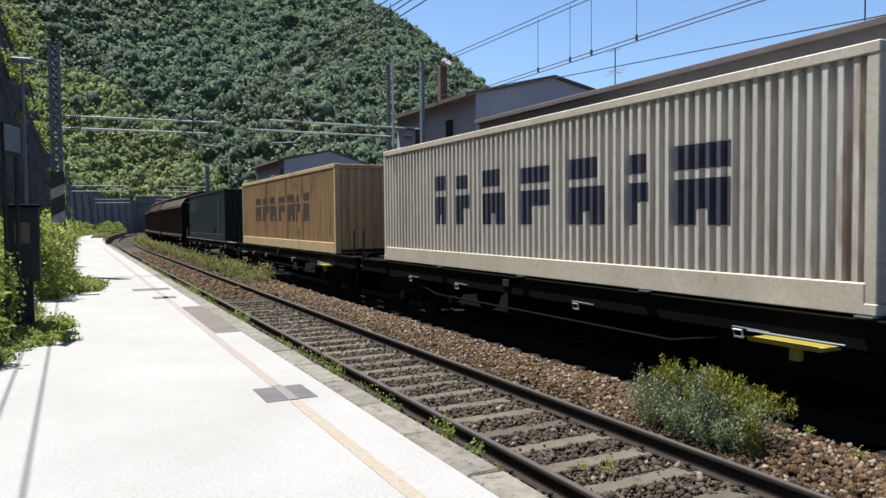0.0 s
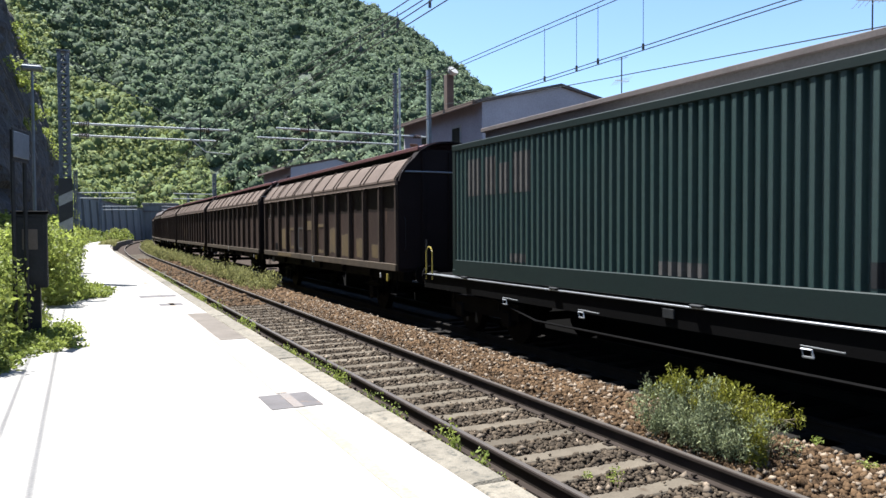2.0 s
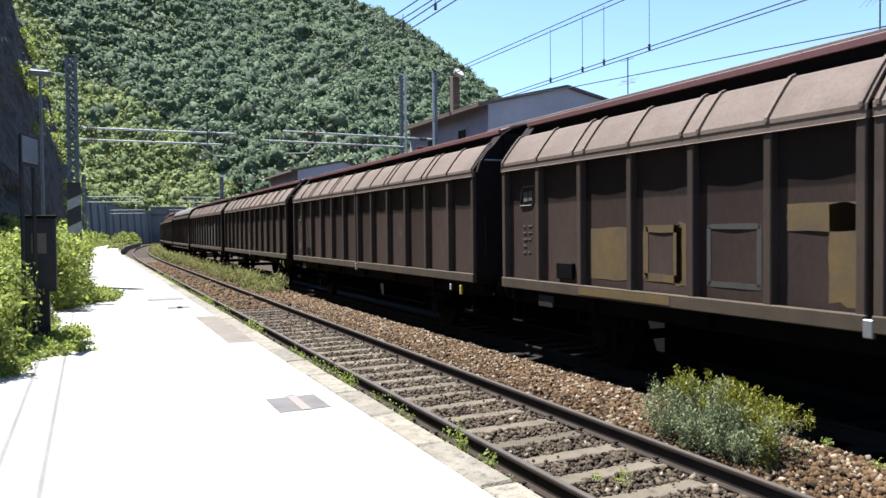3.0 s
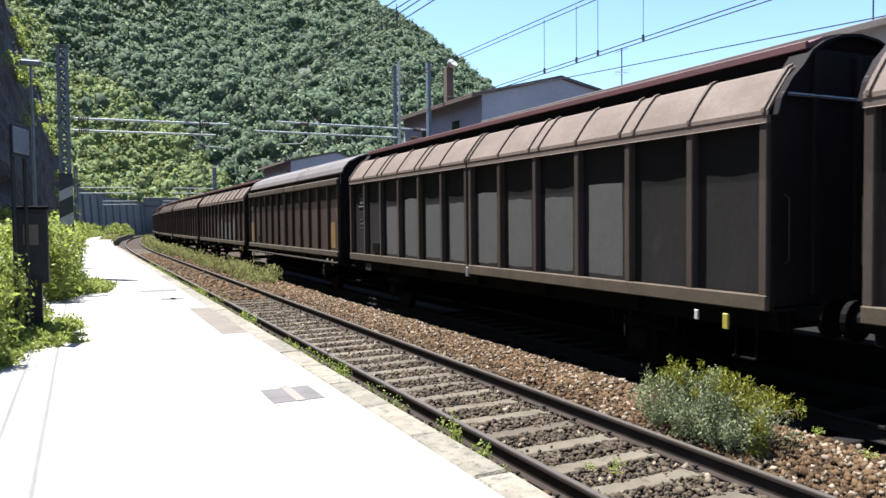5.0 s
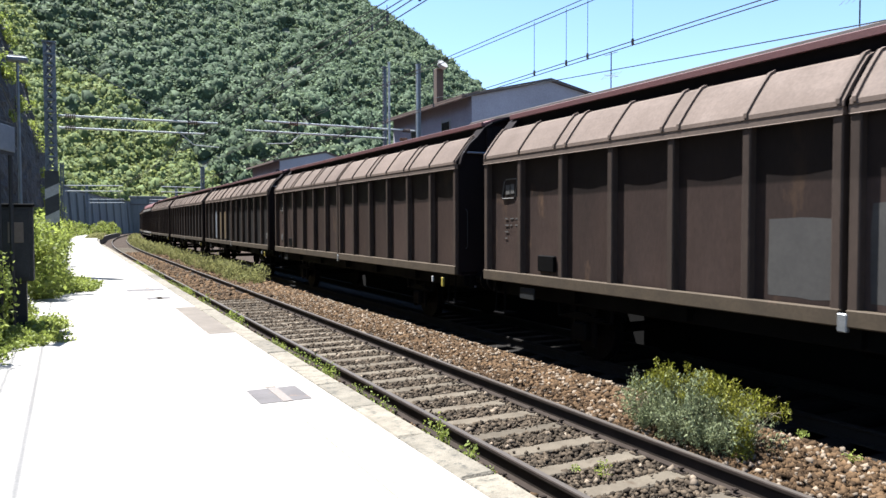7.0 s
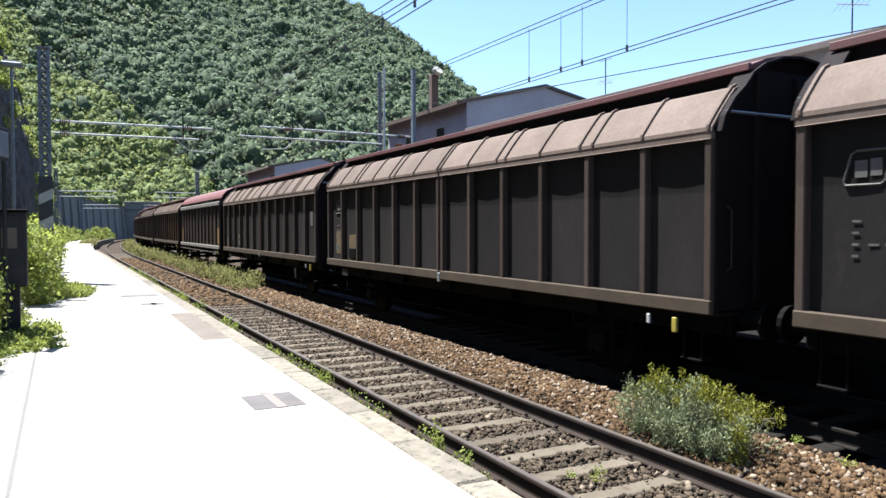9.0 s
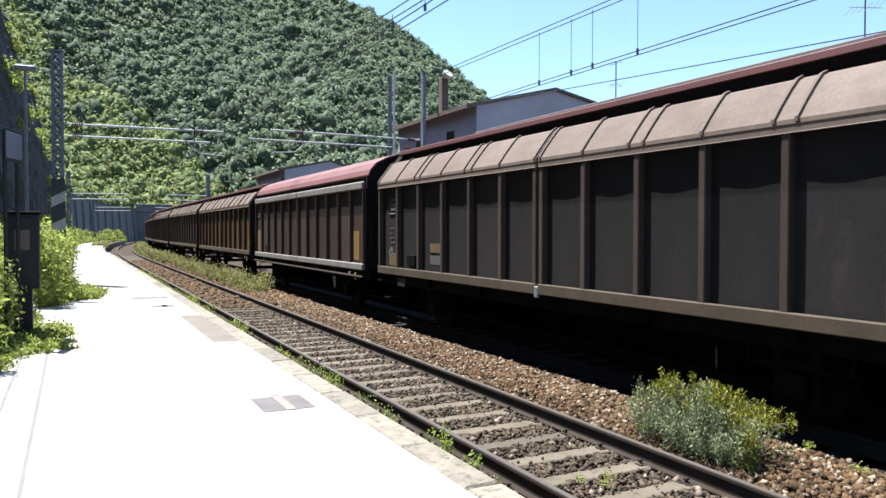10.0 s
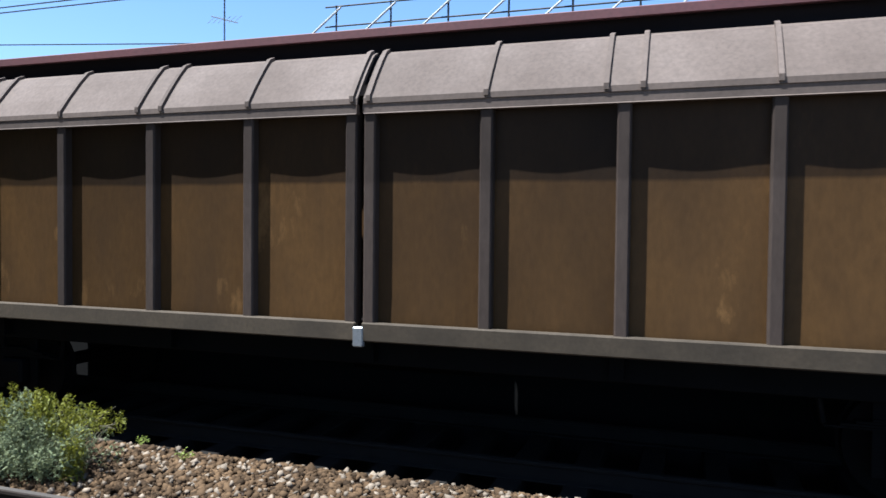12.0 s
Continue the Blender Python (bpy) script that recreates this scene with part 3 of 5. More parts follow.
leaves("track_weeds", [(4.25, 5.15, -0.15), (4.4, 5.3, -0.15), (4.1, 5.35, -0.15), (6.35, 4.2, -0.05), (6.6, 4.9, -0.05)], [0.09, 0.08, 0.06, 0.1, 0.07], 70, 0.014, LEAF, "small weeds in the ballast", "weeds", 47)
yy = rw.uniform(26, 62, 170)
leaves("verge_grass", np.stack([rw.uniform(5.6, 6.35, 170), yy, rw.uniform(-0.1, 0.35, 170)], 1), rw.uniform(0.14, 0.42, 170), 90, 0.035, DRY_LEAF,
       "dry yellow-green grass between the tracks", "grass", 49, 1.0, up=1.6, long=3.5)
yy = rw.uniform(55, 120, 220)
far_pts = [along(rw.uniform(5.4, 6.4), y)[:2] + (rw.uniform(-0.1, 0.3),) for y in yy]
leaves("verge_grass", far_pts, rw.uniform(0.2, 0.5, 220), 60, 0.06, DRY_LEAF, "dry yellow-green grass beside the bend", "grass", 50, 1.0, up=1.6, long=3.0)

far_pts = [along(rw.uniform(1.0, 2.4), y)[:2] + (rw.uniform(0.42, 0.62),) for y in rw.uniform(84, 112, 90)]
leaves("verge_grass", far_pts, rw.uniform(0.15, 0.4, 90), 60, 0.06, DRY_LEAF, "dry grass creeping over the platform's far end", "grass", 51, 0.7, up=1.6, long=3.0)

# the overgrown side of the platform
def hedge(name, n, xr, yr, hgt, rr, per, size, m, label, seed):
    c, rad = clump_spots(n, xr, yr, 0.45, hgt, rr, seed)
    return leaves(name, c, rad, per, size, m, label, "hedge", seed + 100, 0.85)


hedge("platform_hedge", 330, (-2.3, -0.9), (9.6, 17), 1.15, (0.14, 0.40), 150, 0.042, LEAF, "bright green brambles spilling over the platform", 61)
hedge("platform_hedge", 300, (-3.2, -0.25), (17, 27), 1.45, (0.2, 0.55), 140, 0.055, LEAF, "bright green brambles beside the mast", 60)
hedge("platform_hedge", 260, (-3.4, -0.15), (26, 42), 1.7, (0.25, 0.6), 120, 0.070, LEAF, "tall green scrub behind the platform", 62)
hedge("creeping_hedge", 120, (-1.1, -0.62), (9.6, 16), 0.10, (0.08, 0.22), 110, 0.030, LEAF, "low creeping greenery on the concrete", 63)
hedge("creeping_hedge", 70, (-0.75, -0.05), (10.9, 13.7), 0.10, (0.08, 0.2), 110, 0.030, LEAF, "low creeping greenery round the cabinet", 67)
c = [(-0.5 + 1.2 * i / 60 + random.uniform(-.2, .1), 20.2 + random.uniform(-1.2, 1.0), 0.52 + random.uniform(0, .12)) for i in range(60)]
c += [(-0.55 + 0.9 * random.random() ** 2, 17.5 + 4 * random.random(), 0.52 + 0.3 * random.random() ** 2) for i in range(50)]
leaves("creeping_hedge", c, [0.2] * 110, 100, 0.035, LEAF, "low creeping greenery on the concrete", "hedge", 64, 0.5)
far_pts, far_rad = [], []
for i in range(420):
    q = rw.uniform(36, 150)
    lim = -0.55 if q < 100 else -0.55 + (q - 100) * 0.12
    x, y, _ = along(rw.uniform(-3.2, min(lim, 2.2)), q)
    far_pts.append((x, y, 0.35 + 1.7 * rw.random() ** 2.2))
    far_rad.append(rw.uniform(0.25, 0.6))
leaves("far_scrub", far_pts, far_rad, 90, 0.10, LEAF, "green and straw-coloured scrub further along the platform", "scrub", 65)
leaves("dry_scrub", far_pts[::4], far_rad[::4], 60, 0.08, DRY_LEAF, "straw-coloured scrub further along the platform", "scrub", 66)

# ---- the hills ----
SKYLINE = ((-60, -40, -12, 0, 8, 13, 17.5, 22, 25, 27.5, 30.4, 33, 38, 50, 80, 120), (30, 30, 27, 23.5, 21.3, 19.6, 17.8, 16.1, 14.6, 12.4, 10.0, 7.2, 4.5, 3.0, 2.0, 1.5))
SPUR = ((-60, -20, -5, -2, 1.5, 5, 8, 10.5, 13), (27, 24, 17.3, 15.2, 12.0, 9.0, 6.4, 3.4, 0.5))
SPUR_FOOT = ((-60, -30, -12, -4, 2, 4, 6, 13), (70, 110, 190, 200, 205, 230, 262, 270))


def hill_height(b, r):
    """The ground's height at bearing b (degrees east of the line) and distance r."""
    t = np.clip((r - 215) / (430 - 215), 0, None)
    main = np.tan(np.radians(np.interp(b, *SKYLINE))) * 430 * np.where(t < 1, t ** 0.95, 1 + 0.02 * (t - 1))
    foot = np.interp(b, *SPUR_FOOT)
    top = foot + 125
    sp = np.tan(np.radians(np.interp(b, *SPUR))) * top
    u = np.clip((r - foot) / 125, 0, None)
    spur = sp * np.where(u < 1, u ** 1.0, np.clip(1 - 0.35 * (u - 1) ** 2, 0, 1))
    return np.maximum(main, spur) - 0.6


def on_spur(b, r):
    """Whether the place lies below the spur's outline, on the near flank coloured as sunlit."""
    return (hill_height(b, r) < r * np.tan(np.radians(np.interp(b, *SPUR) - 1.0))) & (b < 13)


nb, nr = 150, 96
bs = np.linspace(-58, 115, nb)
rs = 52 + (560 - 52) * np.linspace(0, 1, nr) ** 1.25
B, R = np.meshgrid(bs, rs, indexing="ij")
H = hill_height(B, R)
X, Y = R * np.sin(np.radians(B)), R * np.cos(np.radians(B))
rough = np.array([[noise.fractal(Vector((x * 0.02, y * 0.02, 1.7)), 0.9, 2.0, 4) for x, y in zip(xr, yr)] for xr, yr in zip(X, Y)])
H = H + rough * np.clip((R - 60) / 120, 0.05, 1) * 5.0 * np.clip(H / 20, 0, 1)
idx = np.arange(nb * nr).reshape(nb, nr)
fs = np.stack([idx[:-1, :-1], idx[1:, :-1], idx[1:, 1:], idx[:-1, 1:]], -1).reshape(-1, 4)[:, ::-1]
me = raw_mesh("hillside", np.stack([X, Y, H], -1).reshape(-1, 3), fs, SOIL)
me.polygons.foreach_set("use_smooth", [True] * len(me.polygons))
tagged(new("hillside", me), "steep green scrub-covered mountainside above the station", "hill", kind="structure")


def lump(seed):
    """A rounded, cauliflower-like crown."""
    bm = bmesh.new()
    bmesh.ops.create_icosphere(bm, subdivisions=2, radius=1.0)
    off = Vector((seed * 3.1, seed * 1.7, 0))
    for v in bm.verts:
        v.co *= 1 + 0.7 * noise.noise(v.co * 1.3 + off) + 0.7 * abs(noise.noise(v.co * 2.9 + off))
    v = np.array([p.co[:] for p in bm.verts])
    f = np.array([[q.index for q in p.verts] for p in bm.faces])
    bm.free()
    return v, f


LUMPS = [lump(i) for i in range(12)]


def scrub(name, count, brange, rrange, size, material, label, seed, blades, blade, thin=0.0, spur=None):
    """Bushes on the slope: rounded crowns under a ragged coat of leaf sprays."""
    r = np.random.default_rng(seed)
    b = r.uniform(*brange, count)
    d = np.sqrt(r.uniform(rrange[0] ** 2, rrange[1] ** 2, count))
    z = hill_height(b, d)
    ok = z > 0.8
    if spur is not None:
        ok &= on_spur(b, d) == spur
    b, d, z = b[ok], d[ok], z[ok]
    x, y = d * np.sin(np.radians(b)), d * np.cos(np.radians(b))
    bald = np.array([noise.noise(Vector((p * 0.03, q * 0.03, seed))) for p, q in zip(x, y)]) > thin
    x, y, z, d = x[bald], y[bald], z[bald], d[bald]
    n = len(x)
    s = size[0] + (size[1] - size[0]) * r.random(n) ** 1.8
    rise = np.array([noise.fractal(Vector((p * 0.02, q * 0.02, 1.7)), 0.9, 2.0, 4) for p, q in zip(x, y)]) * np.clip((d - 60) / 120, 0.05, 1) * 5 * np.clip(z / 20, 0, 1)
    vs, fs, ps, ns, k = [], [], [], [], 0
    for i in range(n):
        v, f = LUMPS[i % 12]
        a = r.uniform(0, 6.28)
        rot = np.array([[math.cos(a), -math.sin(a), 0], [math.sin(a), math.cos(a), 0], [0, 0, 1]])
        w = v @ rot.T * s[i] * np.array([1, 1, r.uniform(0.85, 1.35)]) + (x[i], y[i], z[i] + rise[i] + 0.45 * s[i])
        mid = np.array((x[i], y[i], z[i] + rise[i] + 0.45 * s[i]))
        vs.append(mid + (w - mid) * 0.9)
        fs.append(f + k)
        k += len(v)
        pick = w[r.integers(0, len(w), blades)]
        ns.append((pick - mid) / np.linalg.norm(pick - mid, axis=1)[:, None])
        ps.append(pick + r.normal(size=(blades, 3)) * 0.15 * s[i])
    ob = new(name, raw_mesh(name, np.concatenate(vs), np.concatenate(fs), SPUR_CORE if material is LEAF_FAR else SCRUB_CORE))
    tagged(ob, label, "shrubs", kind="stuff")
    # sprays lie roughly along the crown's surface
    c, up = np.concatenate(ps), np.concatenate(ns)
    up = up + 0.55 * r.normal(size=up.shape)
    a = np.cross(up, r.normal(size=up.shape))
    a /= np.linalg.norm(a, axis=1)[:, None]
    q = np.cross(up, a)
    q /= np.linalg.norm(q, axis=1)[:, None]
    w = blade * r.uniform(0.6, 1.5, len(c))[:, None]
    v = np.stack([c - a * w * 0.7, c + q * w * 0.5, c + a * w * 0.7, c - q * w * 0.5], 1)
    coat = new(name + "_sprays", raw_mesh(name + "_sprays", v.reshape(-1, 3), np.arange(4 * len(c)).reshape(-1, 4), material))
    tagged(coat, "leafy sprays of the " + label, "shrubs", kind="stuff")
    return ob


scrub("mountain_scrub", 11000, (-7, 35), (216, 470), (0.9, 2.9), SCRUB, "dark green evergreen scrub on the mountainside", 71, 52, 0.84, -0.5, False)
scrub("ridge_scrub", 2600, (-7, 13), (250, 460), (0.9, 2.6), SCRUB, "green scrub along the crest of the spur", 74, 50, 0.8, -0.6, False)
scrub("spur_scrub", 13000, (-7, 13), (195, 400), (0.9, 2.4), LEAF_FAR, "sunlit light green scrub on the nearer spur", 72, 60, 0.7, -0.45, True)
scrub("dark_spur_scrub", 900, (-7, 13), (195, 400), (1.1, 2.8), SCRUB, "darker bushes on the nearer spur", 73, 50, 0.62, 0.05, True)

# the rock face beside the platform, drawing nearer to the line further on
def rock_at(y, z):
    """The lateral place of the rock's surface y metres up the line at height z."""
    q = noise.fractal(Vector((y * 0.16, z * 0.2, 4.0)), 0.8, 2.0, 5)
    foot = float(np.interp(y, (6, 26, 38, 50, 90), (-3.9, -3.6, -1.9, -0.85, -0.75)))
    q += 0.5 * noise.fractal(Vector((y * 0.9, z * 0.8, 2.0)), 0.7, 2.0, 4)
    return foot - 0.15 * z - 0.003 * z * z - (0.9 if y < 36 else 0.45) * q


vs, fs = [], []
ny, nz = 190, 64
for j in range(ny):
    for i in range(nz):
        y = 6 + 80 * j / (ny - 1)
        z = (19 if y < 76 else 19 - 1.3 * (y - 76)) * i / (nz - 1)
        px, py, _ = along(rock_at(y, z), y)
        vs.append((px, py, z - 0.4))
for j in range(ny - 1):
    for i in range(nz - 1):
        fs.append((j * nz + i, j * nz + i + 1, (j + 1) * nz + i + 1, (j + 1) * nz + i))
rock = solid("rock_face", Shape().add(vs, fs), ROCK, "dark brown rock cutting with hanging greenery", "rock face", "structure")
rr = np.random.default_rng(81)
c = []
for y, z in zip(rr.uniform(12, 85, 620), 18 * rr.uniform(0, 1, 620) ** 1.2):
    if noise.noise(Vector((y * 0.12, z * 0.16, 9))) > (0.36 if z > 3 else 0.1) - 0.5 * (y > 74) and z < 16 - 1.2 * max(0, y - 76):
        px, py, _ = along(rock_at(y, z) + 0.1, y)
        c.append((px, py, z - 0.2))
leaves("hanging_greenery", c, rr.uniform(0.35, 0.85, len(c)), 130, 0.10, LEAF, "greenery hanging on the rock face", "ivy", 82)

# the retaining wall on the outside of the bend
WALL_AT = [70 + 6 * i for i in range(25)]
wall = thing("retaining_wall", "tall grey concrete retaining wall beside the bend", "retaining wall", kind="structure")
s = Shape()
swept(s, [(-4.1, -0.5), (-4.1, 7.3), (-3.6, 7.3), (-3.2, -0.5)], WALL_AT)
part("wall_body", s, RETAIN, wall)
for i in range(15):
    x, y, a = along(-3.3, 76 + 9.3 * i)
    part("buttress", Shape().prism([(-0.2, -0.5), (0.5, -0.5), (0.0, 6.9), (-0.2, 6.9)], -0.35, 0.35), RETAIN, wall).matrix_basis = pose(x, y, 0, 0, 0, math.degrees(a))
s = Shape()
swept(s, [(-4.2, 7.3), (-4.2, 7.5), (-3.5, 7.5), (-3.5, 7.3)], WALL_AT)
part("wall_cap", s, COPING_DARK, wall)
para = thing("masonry_parapet", "grey masonry wall with a pale coping beyond the bend", "wall", kind="structure")
part("wall_body", Shape().box(14.6, 23.2, 203.0, 204.0, -1.0, 8.3), RETAIN, para)
part("coping", Shape().box(14.4, 23.3, 202.8, 204.2, 8.3, 8.9, 0.05), RETAIN, para)
part("string_course", Shape().box(14.5, 23.25, 202.85, 203.0, 6.6, 6.9), COPING_DARK, para)

# ---- overhead line ----
def lattice_mast(name, x, y, h, w, label, at_z=-0.3):
    """Two channel legs joined by crossed flat bars."""
    m = thing(name, label, "mast", pose(x, y, 0), "overhead line masts")
    web = 0.3 * w
    for sx in (-1, 1):
        leg = Shape().box(*sorted((sx * w / 2, sx * (w / 2 - 0.014))), -w / 2, w / 2, at_z, h)
        for sy in (-1, 1):
            leg.box(*sorted((sx * (w / 2 - 0.014), sx * (w / 2 - web))), *sorted((sy * w / 2, sy * (w / 2 - 0.014))), at_z, h)
        part("leg", leg, MAST, m)
    n = int((h - at_z) / (w * 1.0))
    for i in range(n):
        z0, z1 = at_z + (h - at_z) * i / n, at_z + (h - at_z) * (i + 1) / n
        for q in (-1, 1):
            for s in (-1, 1):
                part("lacing", Shape().tube([(-s * (w / 2 - 0.03), q * (w / 2 + 0.008 * s), z0), (s * (w / 2 - 0.03), q * (w / 2 + 0.008 * s), z1)], 0.022, 4), MAST, m)
        part("batten", Shape().box(-w / 2, w / 2, -w / 2 - 0.01, w / 2 + 0.01, z0 - 0.03, z0 + 0.03), MAST, m)
    part("cap", Shape().box(-w / 2 - 0.03, w / 2 + 0.03, -w / 2 - 0.03, w / 2 + 0.03, h, h + 0.04), MAST, m)
    return m


def cantilever(name, x0, x1, y, z, drop, label, low0, low1):
    """Two pale tubes reaching out from a mast, with insulators and a hanging bracket."""
    c = thing(name, label, "bracket", group="overhead line brackets")
    d = 1 if x1 > x0 else -1
    part("upper_tube", Shape().tube([(x0, y, z), (x1, y, z + 0.03)], 0.033, 8), PIPE, c)
    part("lower_tube", Shape().tube([(low0, y + 0.25, z - drop), (low1, y + 0.25, z - drop + 0.02)], 0.03, 8), PIPE, c)
    for q, zz, yq in ((0.25, z, y), (0.25, z - drop, y + 0.25), (0.8, z, y)):
        xx = x0 + (x1 - x0) * (q if q > 0.5 else 0.04)
        ins = Shape()
        for i in range(5):
            ins.tube([(xx + d * 0.06 * i, yq, zz), (xx + d * (0.06 * i + 0.03), yq, zz)], 0.07, 8)
        part("insulator", ins, CERAMIC, c)
    xb = x0 + (x1 - x0) * 0.80
    part("hanger", Shape().tube([(xb, y, z + 0.55), (xb, y, z - drop)], 0.022, 6), DULL_STEEL, c)
    part("hanger", Shape().tube([(xb, y, z + 0.5), (xb - d * 0.5, y, z)], 0.016, 6), DULL_STEEL, c)
    part("steady_arm", Shape().tube([(xb - d * 0.2, y + 0.25, z - drop), (xb + d * 0.2, y + 0.25, z - drop - 0.35), (xb + d * 1.0, y + 0.25, z - drop - 0.4)], 0.018, 6), PIPE, c)
    return c


mast = lattice_mast("catenary_mast", -0.36, 25.0, 7.45, 0.33, "grey lattice overhead-line mast with striped foot beside the platform")
for i, (z0, z1) in enumerate(((1.2, 1.95), (1.95, 2.3), (2.3, 2.8), (2.8, 3.1), (3.1, 3.65))):
    s = Shape()
    k = 0.0 if i in (0,) else 0.2
    top = 0.0 if i == 4 else 0.2
    s.add([(-0.19, -0.24, z0), (0.19, -0.24, z0 + k), (0.19, -0.24, z1 + top), (-0.19, -0.24, z1),
           (-0.19, -0.20, z0), (0.19, -0.20, z0 + k), (0.19, -0.20, z1 + top), (-0.19, -0.20, z1)],
          [(0, 1, 2, 3), (7, 6, 5, 4), (0, 4, 5, 1), (2, 6, 7, 3), (0, 3, 7, 4), (1, 5, 6, 2)])
    part("stripe", s, WHITE_PAINT if i % 2 else BLACK_PAINT, mast, "white diagonal stripe" if i % 2 else "black diagonal stripe")
lattice_mast("catenary_mast", 11.8, 25.0, 7.95, 0.13, "grey lattice overhead-line mast behind the train")
lattice_mast("catenary_mast", 10.68, 25.6, 7.85, 0.12, "grey lattice overhead-line mast behind the train")
for x in (11.62, 10.5):
    p = thing("earth_pipe", "pale tube fixed upright to an overhead-line mast", "pipe")
    part("tube", Shape().tube([(x, 24.75, 0), (x, 24.75, 7.9)], 0.045, 8), PIPE, p)
cantilever("cantilever", -0.15, 4.5, 25.0, 5.33, 0.33, "pale tubular bracket carrying the overhead wire", -0.15, 4.1)
cantilever("cantilever", 11.65, 6.05, 25.0, 5.50, 0.30, "pale tubular bracket carrying the overhead wire", 10.6, 5.45)
for s in (75.0, 118.0):
    x, y, a = along(0, s)
    for xx, e in ((-0.6, 4.4), (11.6, 7.8)):
        qx, qy, _ = along(xx, s)
        ex, ey, _ = along(e, s)
        lattice_mast("catenary_mast", qx, qy, 7.5, 0.34, "distant grey lattice overhead-line mast")
        c = thing("cantilever", "distant pale tubular bracket", "bracket", group="overhead line brackets")
        part("upper_tube", Shape().tube([(qx, qy, 5.5), (ex, ey, 5.55)], 0.05, 6), PIPE, c)
        part("lower_tube", Shape().tube([(qx, qy, 5.0), (ex, ey, 5.05)], 0.05, 6), PIPE, c)


def overhead_wire(name, x, label, z_mess, z_cont, sag, r=0.0085, pair=0.09):
    w = thing(name, label, "wire", group="overhead wires")
    spans = ((-35, 25), (25, 75), (75, 118))

    def mess(s, a, b):
        q = (s - a) / (b - a)
        return z_mess - sag * 4 * q * (1 - q)

    for a, b in spans:
        st = np.linspace(a, b, 13)
        for o in (-pair, pair):
            part("messenger", Shape().tube([(*along(x + o, s)[:2], mess(s, a, b)) for s in st], r, 5), WIRE, w)
            part("contact_wire", Shape().tube([(*along(x + o, s)[:2], z_cont) for s in st], r, 5), WIRE, w)
        for s in ((3.0, 5.5, 8.98, 10.1, 10.7, 11.7, 16.0, 20.0) if a < 0 else np.linspace(a, b, 13)[1:-1]):
            s = float(s)
            px, py, _ = along(x, s)
            part("dropper", Shape().tube([(px, py, mess(s, a, b)), (px, py, z_cont)], 0.006, 4), WIRE, w)
            part("dropper_clamp", Shape().tube([(px, py, z_cont + 0.07), (px, py, z_cont - 0.02)], 0.022, 5), WIRE, w)
    return w


overhead_wire("catenary_wire", 4.26, "dark overhead wires above the near track", 5.75, 5.08, 0.6)
overhead_wire("catenary_wire", 7.95, "dark overhead wires above the far track", 5.93, 4.90, 0.08)
w = thing("feeder_wire", "thin dark cable along the roofs", "wire", group="overhead wires")
part("cable", Shape().tube([(12, -30, 5.0), (12, 0, 5.05), (12, 7.8, 5.41), (12, 16.9, 5.99), (12, 24, 6.6)], 0.012, 5), WIRE, w)
for x in (-1.86, -1.57):
    w = thing("line_cable", "thin cable strung along the rock side of the platform", "cable", group="overhead wires")
    part("cable", Shape().tube([(x, -30, 6.0), (x, 0, 6.0), (x, 30, 6.0), (x - 0.5, 48, 6.0)], 0.012, 5), WIRE, w)
w = thing("stay_wire", "thin stay wire of the mast", "wire", group="overhead wires")
part("cable", Shape().tube([(-0.3, 25, 7.3), (3.4, 25.4, 5.4)], 0.012, 5), WIRE, w)

# ---- on the platform ----
lamp = thing("platform_lamp", "tall grey platform lamp with flat head", "street lamp", pose(-0.95, 20.0, 0.5))
part("pole", Shape().tube([(0, 0, 0), (0, 0, 5.4)], 0.045, 8, 0.03), MAST, lamp)
part("head", Shape().box(-0.22, 0.22, -0.13, 0.13, 5.38, 5.50, 0.03), MAST, lamp)
part("lens", Shape().box(-0.19, 0.19, -0.1, 0.1, 5.503, 5.52, 0.004), PALE_BAND, lamp, "pale lamp cover")
sign = thing("platform_sign", "pale rectangular sign on two grey posts", "sign", pose(-0.76, 12.0, 0.5, 0, 0, 74))
for x in (-0.22, 0.22):
    part("post", Shape().tube([(x, 0, 0), (x, 0, 3.0)], 0.03, 8), DULL_STEEL, sign)
part("board", Shape().box(-0.28, 0.28, -0.05, -0.03, 2.62, 2.98, 0.006), MAST, sign, "grey board")
part("frame", Shape().box(-0.29, 0.29, -0.032, -0.022, 2.57, 3.03, 0.004), DULL_STEEL, sign)
cab = thing("signal_cabinet", "dark grey metal signal cabinet with pale panel", "cabinet", pose(-0.66, 12.6, 0.40, 0, 0, 0))
part("body", Shape().box(-0.22, 0.22, -0.2, 0.2, 0.85, 1.95, 0.012), DULL_STEEL, cab)
part("door", Shape().box(-0.17, 0.17, -0.218, -0.2, 0.9, 1.9, 0.006), DULL_STEEL, cab)
part("window", Shape().box(-0.10, 0.10, -0.228, -0.216, 1.42, 1.72, 0.004), PATCH, cab, "pale panel")
part("roof", Shape().box(-0.25, 0.25, -0.24, 0.23, 1.95, 1.99, 0.008), IRON, cab)
part("stand", Shape().box(-0.12, 0.12, -0.12, 0.12, 0, 0.86, 0.008), DULL_STEEL, cab)
sg = thing("speed_board", "small round white railway board on a post", "sign", pose(-0.38, 29.5, 0.5))
part("post", Shape().tube([(0, 0, 0), (0, 0, 2.3)], 0.03, 6), DULL_STEEL, sg)
part("disc", Shape().tube([(0, -0.05, 2.1), (0, -0.03, 2.1)], 0.13, 16), BLACK_PAINT, sg)
